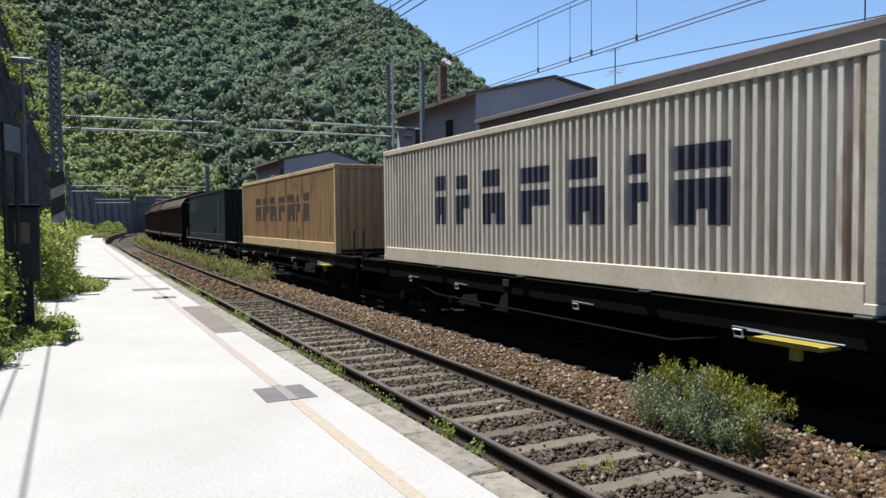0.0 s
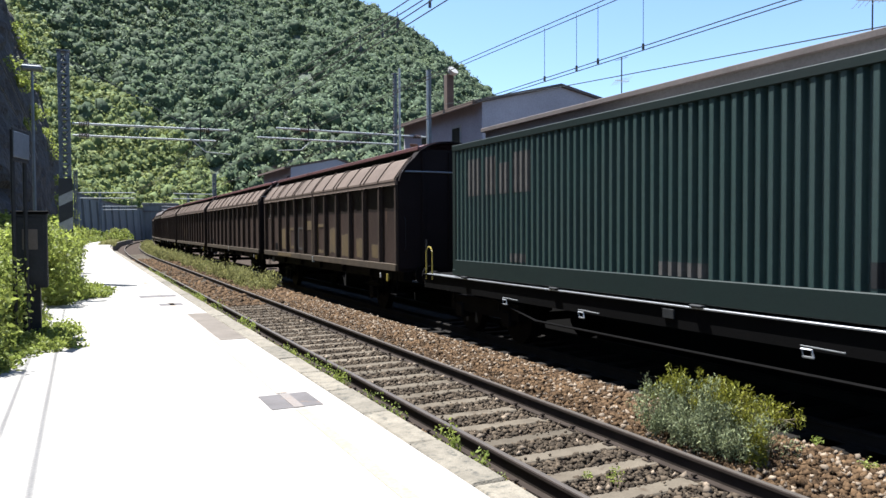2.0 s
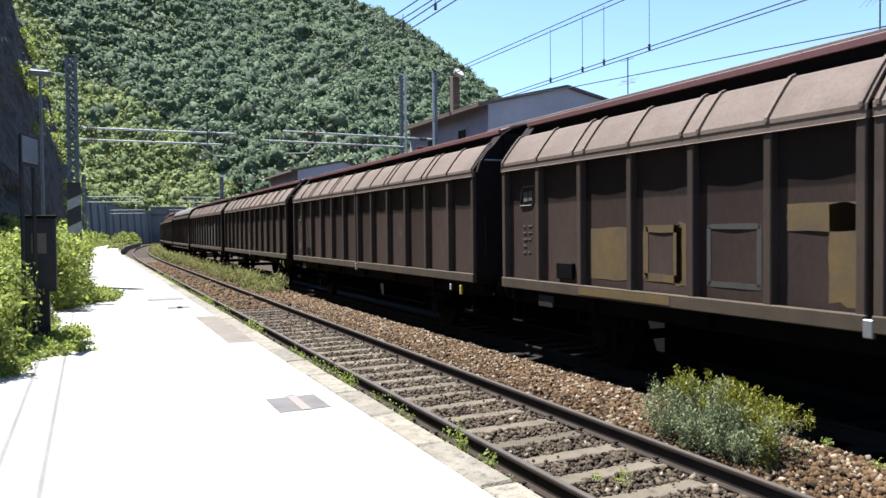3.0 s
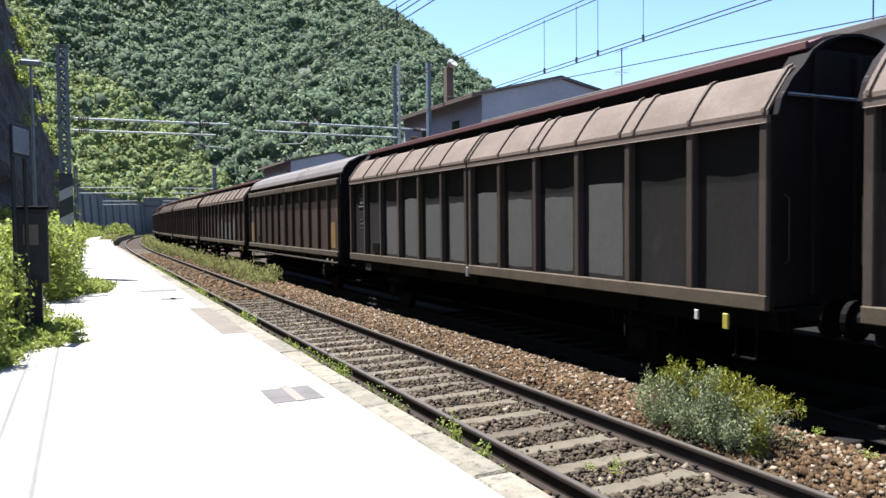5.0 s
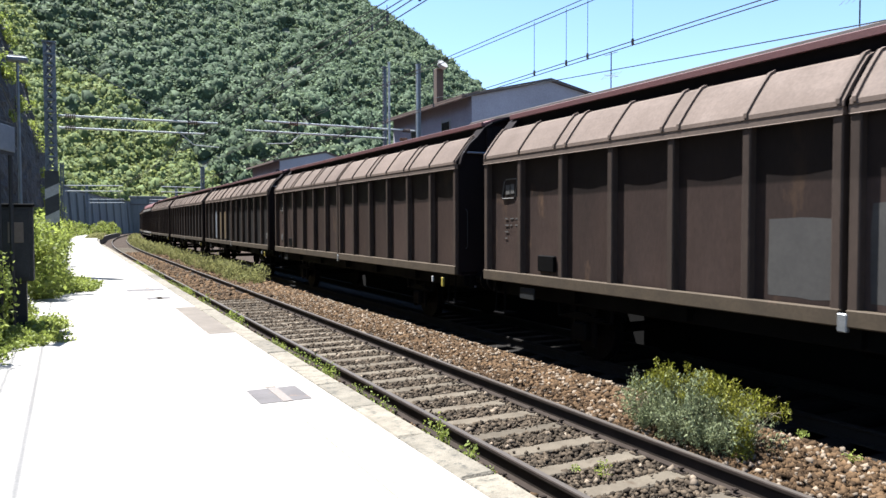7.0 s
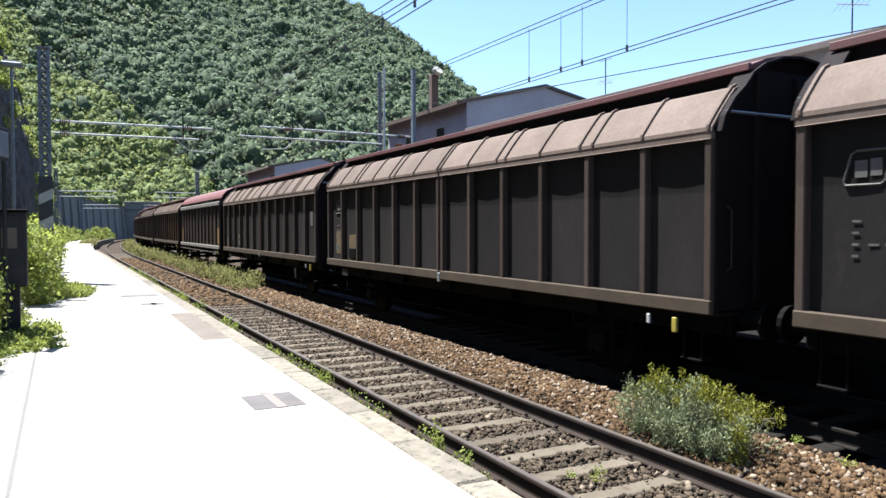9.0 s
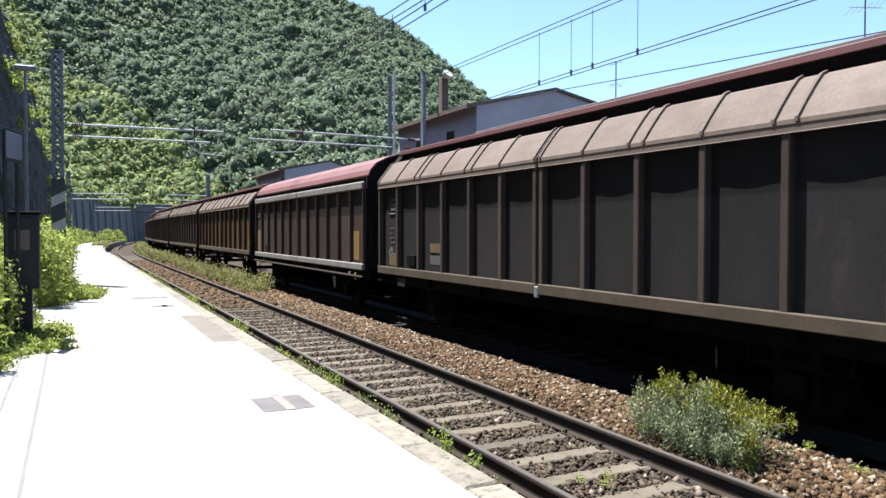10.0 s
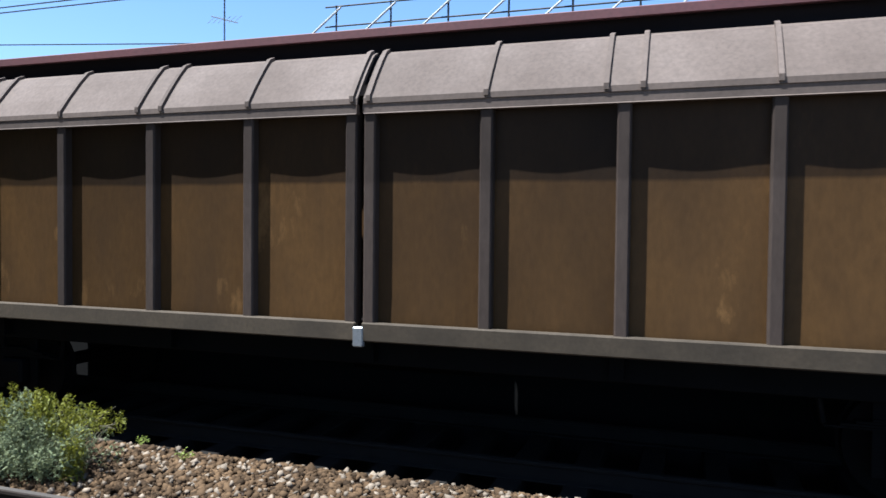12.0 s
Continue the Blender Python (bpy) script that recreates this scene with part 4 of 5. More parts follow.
part("ring", Shape().tube([(0, -0.062, 2.1), (0, -0.05, 2.1)], 0.075, 16), WHITE_PAINT, sg)

# ---- the station building behind the train ----
st = thing("station_building", "long low grey-rendered station building with flat canopy", "building")
FX = 12.5
openings = [(-6.5, -5.3), (-2.5, -1.3), (1.5, 2.7), (5.3, 6.5), (8.9, 10.1), (12.4, 13.6), (16.0, 17.2)]
edge = -12.0
for a, b in openings + [(22.0, 22.0)]:
    part("wall_bay", Shape().box(FX, FX + 0.4, edge, a, 0.0, 4.6), STATION_WALL, st)
    if b > a:
        part("lintel", Shape().box(FX, FX + 0.4, a, b, 2.9, 4.6), STATION_WALL, st)
    edge = b
part("end_wall", Shape().box(FX + 0.4, FX + 9, 21.6, 22.0, 0.0, 5.1), STATION_WALL, st)
part("end_wall", Shape().box(FX + 0.4, FX + 9, -12.0, -11.6, 0.0, 5.1), STATION_WALL, st)
part("rear_wall", Shape().box(FX + 8.6, FX + 9, -11.6, 21.6, 0, 5.1), STATION_WALL, st)
part("upper_wall", Shape().box(FX + 0.02, FX + 0.4, -12, 22, 4.6, 5.36), STATION_WALL, st)
part("parapet", Shape().box(FX - 0.12, FX + 0.5, -12.1, 22.1, 5.36, 5.50, 0.015), COPING_DARK, st, "dark brown parapet coping")
part("cornice", Shape().box(FX - 0.07, FX + 0.02, -12, 22, 4.68, 4.74, 0.015), STATION_WALL, st, "thin cornice moulding")
part("flat_roof", Shape().box(FX + 0.4, FX + 8.8, -12, 22, 5.1, 5.25), COPING_DARK, st)
canopy = part("canopy", Shape().box(FX - 1.5, FX, -4.0, 15.0, 3.95, 4.16, 0.02), PALE_BAND, st, "pale concrete canopy")
for y in np.arange(-3.5, 15, 2.6):
    part("bracket", Shape().prism([(FX - 1.3, 3.95), (FX, 3.35), (FX, 3.95)], y - 0.05, y + 0.05), COPING_DARK, canopy)
for a, b in openings:
    d = part("door", Shape().box(FX + 0.2, FX + 0.25, a, b, 0.0, 2.9), WOOD_DOOR, st, "dark grey panelled door")
    part("pane", Shape().box(FX + 0.185, FX + 0.2, a + 0.12, b - 0.12, 1.2, 2.1), DARK_OPENING, d)
    part("pane", Shape().box(FX + 0.185, FX + 0.2, a + 0.12, b - 0.12, 2.25, 2.8), DARK_OPENING, d)
solid("station_pavement", Shape().box(9.72, FX, -14, 40, -0.5, 0.35, 0.02), PAVEMENT, "concrete platform before the station, coloured near black as shade", "platform", "structure")

# the railing and aerials on its roof
railing = thing("roof_railing", "grey roof railing with slanting white stays", "railing")
for z in (0.95, 1.35):
    part("rail", Shape().tube([(14.2, -9, 5.25 + z), (14.2, 6.9, 5.25 + z)], 0.017, 6), DULL_STEEL, railing)
for i in range(15):
    y = 6.65 - 1.2 * i
    part("post", Shape().tube([(14.2, y, 5.25), (14.2, y, 6.62)], 0.02, 6), DULL_STEEL, railing)
    part("stay", Shape().tube([(14.2, y - 0.1, 6.58), (14.0, y + 0.8, 5.75), (13.9, y + 0.9, 5.25)], 0.022, 6), WHITE_PAINT, railing, "white slanting stay")


def aerial(x, y, z, h, label):
    a = thing("tv_aerial", label, "aerial", pose(x, y, z), "roof aerials")
    part("pole", Shape().tube([(0, 0, 0), (0, 0, h)], 0.018, 6), DULL_STEEL, a)
    part("boom", Shape().tube([(-0.1, -0.45, 0.62 * h), (0.1, 0.45, 0.72 * h)], 0.012, 5), STEEL, a)
    for i in range(6):
        q = -0.45 + 0.18 * i
        part("element", Shape().tube([(q * .2 - 0.15, q, 0.67 * h + 0.1 * q - 0.12), (q * .2 + 0.15, q, 0.67 * h + 0.1 * q + 0.12)], 0.007, 4), STEEL, a)
    part("top_boom", Shape().tube([(0, -0.3, 0.97 * h), (0, 0.3, 0.97 * h)], 0.01, 5), STEEL, a)
    return a


aerial(15.5, 18.5, 5.2, 2.3, "thin television aerial on the station roof")
aerial(16.0, 10.6, 5.2, 2.9, "tall television aerial on the station roof")

# ---- houses ----
def house(name, x0, x1, xm, y0, y1, ze0, ze1, zr, label, wall, windows=()):
    """A gabled house whose ridge runs with the railway: the gable end looks down the line, the eaves side over the tracks."""
    h = thing(name, label, "house")
    prof = [(x0, -0.5), (x1, -0.5), (x1, ze1), (xm, zr), (x0, ze0)]
    part("wall", Shape().prism(prof, y0, y1), wall, h)
    for xa, za, xb, zb in ((x0, ze0, xm, zr), (xm, zr, x1, ze1)):
        k = (zb - za) / (xb - xa)
        lo = (xa - 0.55, za - 0.55 * k) if xa == x0 else (xa, za)
        hi = (xb + 0.3, zb + 0.3 * k) if xb == x1 else (xb, zb)
        s = Shape().prism([lo, hi, (hi[0], hi[1] + 0.16), (lo[0], lo[1] + 0.16)], y0 - 0.05, y1 + 0.2)
        roof = part("roof", s, ROOF_TILE, h, "brown tiled roof slope")
    for y, z, w, hh in windows:
        win = part("window", Shape().box(x0 - 0.04, x0 + 0.02, y - w / 2 - 0.12, y + w / 2 + 0.12, z - 0.1, z + hh + 0.15, 0.01), PALE_BAND, h)
        part("pane", Shape().box(x0 - 0.05, x0 - 0.03, y - w / 2, y + w / 2, z, z + hh), DARK_OPENING, win)
        part("sill", Shape().box(x0 - 0.16, x0 - 0.04, y - w / 2 - 0.15, y + w / 2 + 0.15, z - 0.16, z - 0.08, 0.01), PALE_BAND, win)
    return h


h = house("house", 16.9, 24.6, 21.3, 30.0, 39.2, 7.95, 8.35, 9.0, "grey-rendered two-storey house with low tiled roof", RENDER_WALL,
          ((32.6, 5.9, 0.8, 1.15), (36.2, 5.7, 0.9, 1.3), (32.6, 2.6, 0.8, 1.2), (36.2, 2.6, 0.9, 1.2)))
part("gutter", Shape().tube([(16.55, 29.9, 7.95), (16.55, 39.3, 7.95)], 0.07, 8), COPING_DARK, h)
part("chimney", Shape().box(17.7, 18.1, 35.2, 35.6, 7.9, 10.3, 0.02), ROOF_TILE, h, "reddish chimney stack")
part("satellite_dish", Shape().tube([(17.9, 35.1, 10.35), (17.95, 34.95, 10.5)], 0.24, 14, 0.3), PALE_BAND, h, "pale satellite dish")
part("verge", Shape().prism([(16.6, 7.9), (21.3, 9.01), (24.9, 8.30), (24.9, 8.42), (21.3, 9.15), (16.6, 8.04)], 29.86, 29.94), COPING_DARK, h)
house("house", 15.7, 23.0, 19.6, 60.0, 70.0, 7.15, 6.9, 7.95, "small distant house with a pale mauve gable", RENDER_WALL, ((63.0, 3.6, 0.9, 1.2), (66.5, 3.6, 0.9, 1.2)))
s = Shape()
for i, (x0, x1, zt) in enumerate(((14.3, 14.8, 5.3), (14.8, 15.2, 5.9), (15.2, 15.6, 5.7), (15.6, 15.95, 6.5))):
    s.box(x0, x1, 60.0 + 0.1 * i, 61.0, -0.5, zt, 0.05)
solid("ruined_wall", s, COPING_DARK, "broken brown masonry wall beside a house", "wall")

# ---- the goods train ----
SIDE = 1.38      # from the track's middle to the wagons' sides


def wheelset(parent, y, r=0.46):
    ax = new("wheelset", Shape().tube([(-0.95, 0, 0), (0.95, 0, 0)], 0.08, 10).mesh("wheelset", IRON))
    ax.parent = parent
    ax.matrix_basis = pose(0, y, r)
    for x in (-0.7525, 0.7525):
        d = 1 if x > 0 else -1
        s = Shape().tube([(x - 0.06, 0, 0), (x + 0.06, 0, 0)], r - 0.004, 26)
        s.tube([(x - d * 0.085, 0, 0), (x - d * 0.058, 0, 0)], r + 0.022, 26)
        s.tube([(x + d * 0.06, 0, 0), (x + d * 0.085, 0, 0)], 0.15, 12)
        part("wheel", s, IRON, ax)
    return ax


def running_gear(w, y):
    """Axle box, leaf spring, guides and shackles on both sides of one axle."""
    for x in (-1.02, 1.02):
        s = Shape().box(x - 0.11, x + 0.11, y - 0.15, y + 0.15, 0.32, 0.60, 0.03)
        part("axle_box", s, IRON, w)
        s = Shape()
        for i in range(5):
            q = 0.62 - 0.11 * i
            s.box(x - 0.05, x + 0.05, y - q, y + q, 0.62 + 0.022 * i, 0.638 + 0.022 * i)
        part("leaf_spring", s, IRON, w)
        for d in (-0.24, 0.24):
            part("axle_guard", Shape().box(x - 0.02, x + 0.02, y + d - 0.05, y + d + 0.05, 0.25, 0.98, 0.006), IRON, w)
        for d in (-0.62, 0.62):
            part("shackle", Shape().tube([(x, y + d, 0.64), (x, y + d * 1.1, 0.98)], 0.025, 6), IRON, w)


def buffers(w, half, z=1.04):
    for d in (-1, 1):
        for x in (-0.875, 0.875):
            b = part("buffer", Shape().tube([(x, d * half, z), (x, d * (half + 0.34), z)], 0.11, 12), IRON, w)
            part("buffer_head", Shape().tube([(x, d * (half + 0.34), z), (x, d * (half + 0.40), z)], 0.22, 16), IRON, b)
        c = part("coupling", Shape().tube([(0, d * half, z), (0.06, d * (half + 0.25), z - 0.18), (-0.03, d * (half + 0.48), z - 0.1)], 0.04, 6), IRON, w)
        part("brake_hose", Shape().tube([(0.3, d * half, z - 0.1), (0.32, d * (half + 0.2), z - 0.35), (0.25, d * (half + 0.42), z - 0.3)], 0.025, 6), IRON, c)


def end_profile():
    k = SIDE - 0.05
    half_arch = [(k, 3.18), (k - 0.06, 3.36), (k - 0.22, 3.58), (k - 0.38, 3.72), (0.80, 3.90), (0.60, 4.02), (0.30, 4.12)]
    return [(-k, 1.12), (k, 1.12)] + half_arch + [(0, 4.15)] + [(-x, z) for x, z in half_arch[::-1]]


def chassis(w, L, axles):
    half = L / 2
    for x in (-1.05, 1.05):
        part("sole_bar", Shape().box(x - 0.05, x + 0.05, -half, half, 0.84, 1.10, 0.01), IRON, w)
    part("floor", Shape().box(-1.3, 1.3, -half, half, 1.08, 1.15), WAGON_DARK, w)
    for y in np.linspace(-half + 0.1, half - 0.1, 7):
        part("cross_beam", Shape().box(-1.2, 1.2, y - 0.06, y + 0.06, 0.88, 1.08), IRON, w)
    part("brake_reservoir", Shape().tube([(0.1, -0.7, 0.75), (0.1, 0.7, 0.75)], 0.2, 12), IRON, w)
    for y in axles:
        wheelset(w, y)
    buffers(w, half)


def fittings(w, L):
    """Lamp irons, steps, brake pull and levers that catch the light under the sill."""
    half = L / 2
    for d in (-1, 1):
        part("corner_step", Shape().box(-1.32, -1.02, d * (half - 0.4) - 0.16, d * (half - 0.4) + 0.16, 0.52, 0.55, 0.006), IRON, w)
        part("step_hanger", Shape().tube([(-1.28, d * (half - 0.4) - 0.14, 0.54), (-1.26, d * (half - 0.4) - 0.14, 1.18)], 0.015, 5), IRON, w)
        part("step_hanger", Shape().tube([(-1.28, d * (half - 0.4) + 0.14, 0.54), (-1.26, d * (half - 0.4) + 0.14, 1.18)], 0.015, 5), IRON, w)
        part("hand_rail", Shape().tube([(-1.2, d * (half + 0.02), 1.6), (-1.2, d * (half + 0.09), 1.65), (-1.2, d * (half + 0.09), 2.3), (-1.2, d * (half + 0.02), 2.35)], 0.009, 5), DULL_STEEL, w)
    part("release_lever", Shape().box(-1.40, -1.36, -half + 0.55, -half + 0.63, 0.84, 1.02, 0.008), YELLOW_STEEL, w, "yellow brake release handle")
    part("lamp_iron", Shape().box(-1.40, -1.37, -half + 1.0, -half + 1.06, 0.90, 1.02, 0.008), WHITE_PAINT, w, "white painted bracket")
    part("data_frame", Shape().box(-1.37, -1.34, half - 1.55, half - 1.15, 0.86, 1.04, 0.006), DULL_STEEL, w)


def bay_wagon(panels=12):
    """A two-axle wagon with two sliding side walls whose tops fold over into the roof."""
    L = 13.57
    w = thing("sliding_wall_wagon", "weathered brown sliding-wall goods wagon rolling on the far track", "goods wagon", group="covered wagons")
    chassis(w, L, (-4.4, 4.4))
    for y in (-4.4, 4.4):
        running_gear(w, y)
    half = L / 2
    for d in (-1, 1):
        y0, y1 = sorted((d * half, d * (half - 0.07)))
        e = part("end_wall", Shape().prism(end_profile(), y0, y1), WAGON_DARK, w, "very dark end wall")
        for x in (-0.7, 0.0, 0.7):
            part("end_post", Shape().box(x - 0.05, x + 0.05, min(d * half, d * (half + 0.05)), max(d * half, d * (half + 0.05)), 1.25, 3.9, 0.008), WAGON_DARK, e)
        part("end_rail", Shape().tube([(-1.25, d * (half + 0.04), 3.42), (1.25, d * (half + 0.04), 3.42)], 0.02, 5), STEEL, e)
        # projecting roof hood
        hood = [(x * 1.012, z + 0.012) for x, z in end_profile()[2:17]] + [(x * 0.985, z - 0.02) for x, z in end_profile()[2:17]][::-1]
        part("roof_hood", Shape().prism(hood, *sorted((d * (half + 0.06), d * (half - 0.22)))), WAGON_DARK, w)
    # fixed middle of the roof with its red edge
    roof = [(-0.80, 4.00), (-0.55, 4.09), (-0.28, 4.15), (0, 4.17), (0.28, 4.15), (0.55, 4.09), (0.80, 4.00), (0.80, 3.95), (-0.80, 3.95)]
    part("roof", Shape().prism(roof, -half, half), RED_ROOF, w, "faded red roof strip")
    part("roof_gutter", Shape().box(-0.84, -0.79, -half, half, 3.93, 4.02, 0.008), RED_ROOF, w)
    # dark block added in the gap below the roof, in place of its shade
    part("roof_void", Shape().box(-0.74, 0.74, -half + 0.1, half - 0.1, 3.40, 3.948), WAGON_DARK, w)
    for side in (-1, 1):
        for d in (-1, 1):
            y0, y1 = (-half + 0.03, -0.03) if d < 0 else (0.03, half - 0.03)
            n = panels // 2
            door = part("door", Shape().box(side * (SIDE - 0.03), side * (SIDE + 0.02), y0, y1, 3.11, 3.20, 0.008), SKIN, w)
            X = side * SIDE
            part("sill", Shape().box(*sorted((side * (SIDE - 0.05), side * (SIDE + 0.03))), y0, y1, 1.10, 1.27, 0.012), SILL, door, "pale dusty bottom rail")
            skin = [(side * q, z) for q, z in ((SIDE + 0.02, 3.18), (SIDE + 0.014, 3.25), (SIDE - 0.10, 3.41), (SIDE - 0.25, 3.60), (SIDE - 0.35, 3.71), (SIDE - 0.44, 3.75),
                                               (SIDE - 0.44, 3.73), (SIDE - 0.36, 3.685), (SIDE - 0.27, 3.57), (SIDE - 0.12, 3.38), (SIDE - 0.01, 3.24), (SIDE - 0.01, 3.18))]
            part("upper_skin", Shape().prism(skin, y0, y1), SKIN, door, "dusty tan folded upper door")
            if side > 0:
                part("panel", Shape().box(SIDE - 0.12, SIDE - 0.10, y0, y1, 1.27, 3.13), PANEL, door)
                continue
            step = (y1 - y0) / n
            # a sheet with a shallow upright hollow, flat at its head and foot
            pm = Shape()
            m, rows = 9, ((1.26, 0.0), (1.34, 0.0), (1.44, 1.0), (2.70, 1.0), (2.84, 0.0), (3.15, 0.0))
            grid = [(-SIDE + 0.085 + h * 0.011 * math.sin(math.pi * j / (m - 1)) ** 2, 0.03 + (step - 0.06) * j / (m - 1), z) for z, h in rows for j in range(m)]
            pm.add(grid, [(k * m + j, k * m + j + 1, (k + 1) * m + j + 1, (k + 1) * m + j) for k in range(len(rows) - 1) for j in range(m - 1)])
            pm.box(-SIDE + 0.125, -SIDE + 0.14, 0.03, step - 0.03, 1.26, 3.15)
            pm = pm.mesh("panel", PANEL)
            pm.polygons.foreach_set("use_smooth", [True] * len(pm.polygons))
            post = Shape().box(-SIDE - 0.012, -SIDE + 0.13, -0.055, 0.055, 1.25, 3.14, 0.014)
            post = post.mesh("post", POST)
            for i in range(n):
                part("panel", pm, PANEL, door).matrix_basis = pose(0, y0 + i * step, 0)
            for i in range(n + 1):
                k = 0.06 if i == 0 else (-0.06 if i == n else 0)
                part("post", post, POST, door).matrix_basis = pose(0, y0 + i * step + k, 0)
            rib = [(-q, z) for q, z in ((SIDE + 0.035, 3.22), (SIDE + 0.035, 3.27), (SIDE - 0.085, 3.435), (SIDE - 0.235, 3.625), (SIDE - 0.34, 3.74), (SIDE - 0.42, 3.775),
                                        (SIDE - 0.42, 3.735), (SIDE - 0.34, 3.69), (SIDE - 0.26, 3.58), (SIDE - 0.11, 3.39), (SIDE + 0.0, 3.22))]
            rib = Shape().prism(rib, -0.02, 0.02).mesh("rib", SKIN)
            for i in range(n + 1):
                for o in ((-0.14, 0.14) if i % 2 == (0 if d < 0 else 0) and 0 < i < n else (0.05,) if i == 0 else (-0.05,) if i == n else (0,)):
                    part("rib", rib, SKIN, door).matrix_basis = pose(0, y0 + i * step + o, 0)
        if side < 0:
            part("door_lock", Shape().box(-SIDE - 0.04, -SIDE + 0.02, -0.05, 0.05, 1.05, 1.23, 0.01), STEEL, w, "bright door lock")
    fittings(w, L)
    return w, L


def flat_wagon(roof_material, frame_material, label):
    """A two-axle wagon with plain sliding walls, thin posts, a barrel roof and a tube below the sill."""
    L = 12.30
    w = thing("barrel_roof_wagon", label, "goods wagon", group="covered wagons")
    chassis(w, L, (-4.0, 4.0))
    for y in (-4.0, 4.0):
        running_gear(w, y)
    half = L / 2
    k = SIDE - 0.06
    arc = [(-k + 0.04, 3.52), (-k + 0.10, 3.66), (-k + 0.26, 3.84), (-0.75, 3.99), (-0.4, 4.10), (0, 4.14), (0.4, 4.10), (0.75, 3.99), (k - 0.26, 3.84), (k - 0.10, 3.66), (k - 0.04, 3.52)]
    for d in (-1, 1):
        e = part("end_wall", Shape().prism([(-k, 1.12), (k, 1.12)] + [(x, z - 0.02) for x, z in arc[::-1]], *sorted((d * half, d * (half - 0.07)))), WAGON_DARK, w, "very dark end wall")
        for x in (-0.7, 0.0, 0.7):
            part("end_post", Shape().box(x - 0.05, x + 0.05, min(d * half, d * (half + 0.05)), max(d * half, d * (half + 0.05)), 1.25, 3.8, 0.008), WAGON_DARK, e)
    part("roof", Shape().prism(arc + [(x * 0.98, z - 0.04) for x, z in arc[::-1]], -half - 0.08, half + 0.08), roof_material, w, "long barrel roof", smooth=False)
    # dark block standing in for the shade between top rail and barrel roof
    part("roof_void", Shape().box(-k + 0.1, k - 0.1, -half + 0.1, half - 0.1, 3.30, 3.60), WAGON_DARK, w)
    for side in (-1, 1):
        for d in (-1, 1):
            y0, y1 = (-half + 0.03, -0.02) if d < 0 else (0.02, half - 0.03)
            n = 6
            door = part("door", Shape().box(*sorted((side * (SIDE - 0.06), side * (SIDE + 0.02))), y0, y1, 3.16, 3.36, 0.03), frame_material, w, "pale top rail of the sliding wall")
            part("sill", Shape().box(*sorted((side * (SIDE - 0.06), side * (SIDE + 0.03))), y0, y1, 1.10, 1.27, 0.02), frame_material, door, "pale bottom rail")
            if side > 0:
                part("panel", Shape().box(SIDE - 0.12, SIDE - 0.10, y0, y1, 1.27, 3.18), PANEL, door)
                continue
            step = (y1 - y0) / n
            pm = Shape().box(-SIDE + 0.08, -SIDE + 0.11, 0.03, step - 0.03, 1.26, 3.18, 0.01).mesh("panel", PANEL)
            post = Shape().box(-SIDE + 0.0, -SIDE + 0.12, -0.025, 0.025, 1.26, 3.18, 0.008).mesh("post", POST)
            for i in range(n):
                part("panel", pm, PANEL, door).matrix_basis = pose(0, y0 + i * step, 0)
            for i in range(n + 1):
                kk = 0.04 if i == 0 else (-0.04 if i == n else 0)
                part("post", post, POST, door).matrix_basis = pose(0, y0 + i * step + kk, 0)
            if d < 0:
                part("yellow_square", Shape().box(-SIDE + 0.074, -SIDE + 0.08, y0 + 0.48, y0 + 0.9, 1.34, 2.10), YELLOW_MARK, door, "yellow painted rectangle")
            else:
                part("yellow_square", Shape().box(-SIDE + 0.074, -SIDE + 0.08, y1 - 0.50, y1 - 0.09, 1.30, 2.13), YELLOW_MARK, door, "yellow painted rectangle")
                part("olive_patch", Shape().box(-SIDE + 0.075, -SIDE + 0.08, y1 - 0.97, y1 - 0.53, 1.30, 2.13), OLIVE, door, "dull olive painted rectangle")
    part("guide_tube", Shape().tube([(-SIDE - 0.02, -half, 0.93), (-SIDE - 0.02, half, 0.93)], 0.035, 8), RAIL, w, "long dark brown guide tube")
    fittings(w, L)
    return w, L


def ragged(x, y0, y1, z0, z1, seed, rough=0.25):
    """A flat sprayed or scuffed patch with an uneven outline."""
    r = random.Random(seed)
    n = 16
    cy, cz, ry, rz = (y0 + y1) / 2, (z0 + z1) / 2, (y1 - y0) / 2, (z1 - z0) / 2
    pts = []
    for i in range(n):
        a = 2 * math.pi * i / n
        c, q = math.cos(a), math.sin(a)
        k = (1 - rough * r.random()) / max(abs(c), abs(q)) ** 0.93
        pts.append((cy + ry * k * c, cz + rz * k * q))
    s = Shape()
    vs = [(x, y, z) for y, z in pts] + [(x + 0.003, y, z) for y, z in pts]
    return s.add(vs, [tuple(range(n)), tuple(range(n, 2 * n))[::-1]] + [(i, (i + 1) % n, n + (i + 1) % n, n + i) for i in range(n)])


def mark(w, name, y0, y1, z0, z1, m, label, rough=0.3):
    return part(name, ragged(-SIDE + 0.084, y0, y1, z0 - 0.15, z1 - 0.15, y0 * 7 + z1, rough * 0.8), m, w, label)


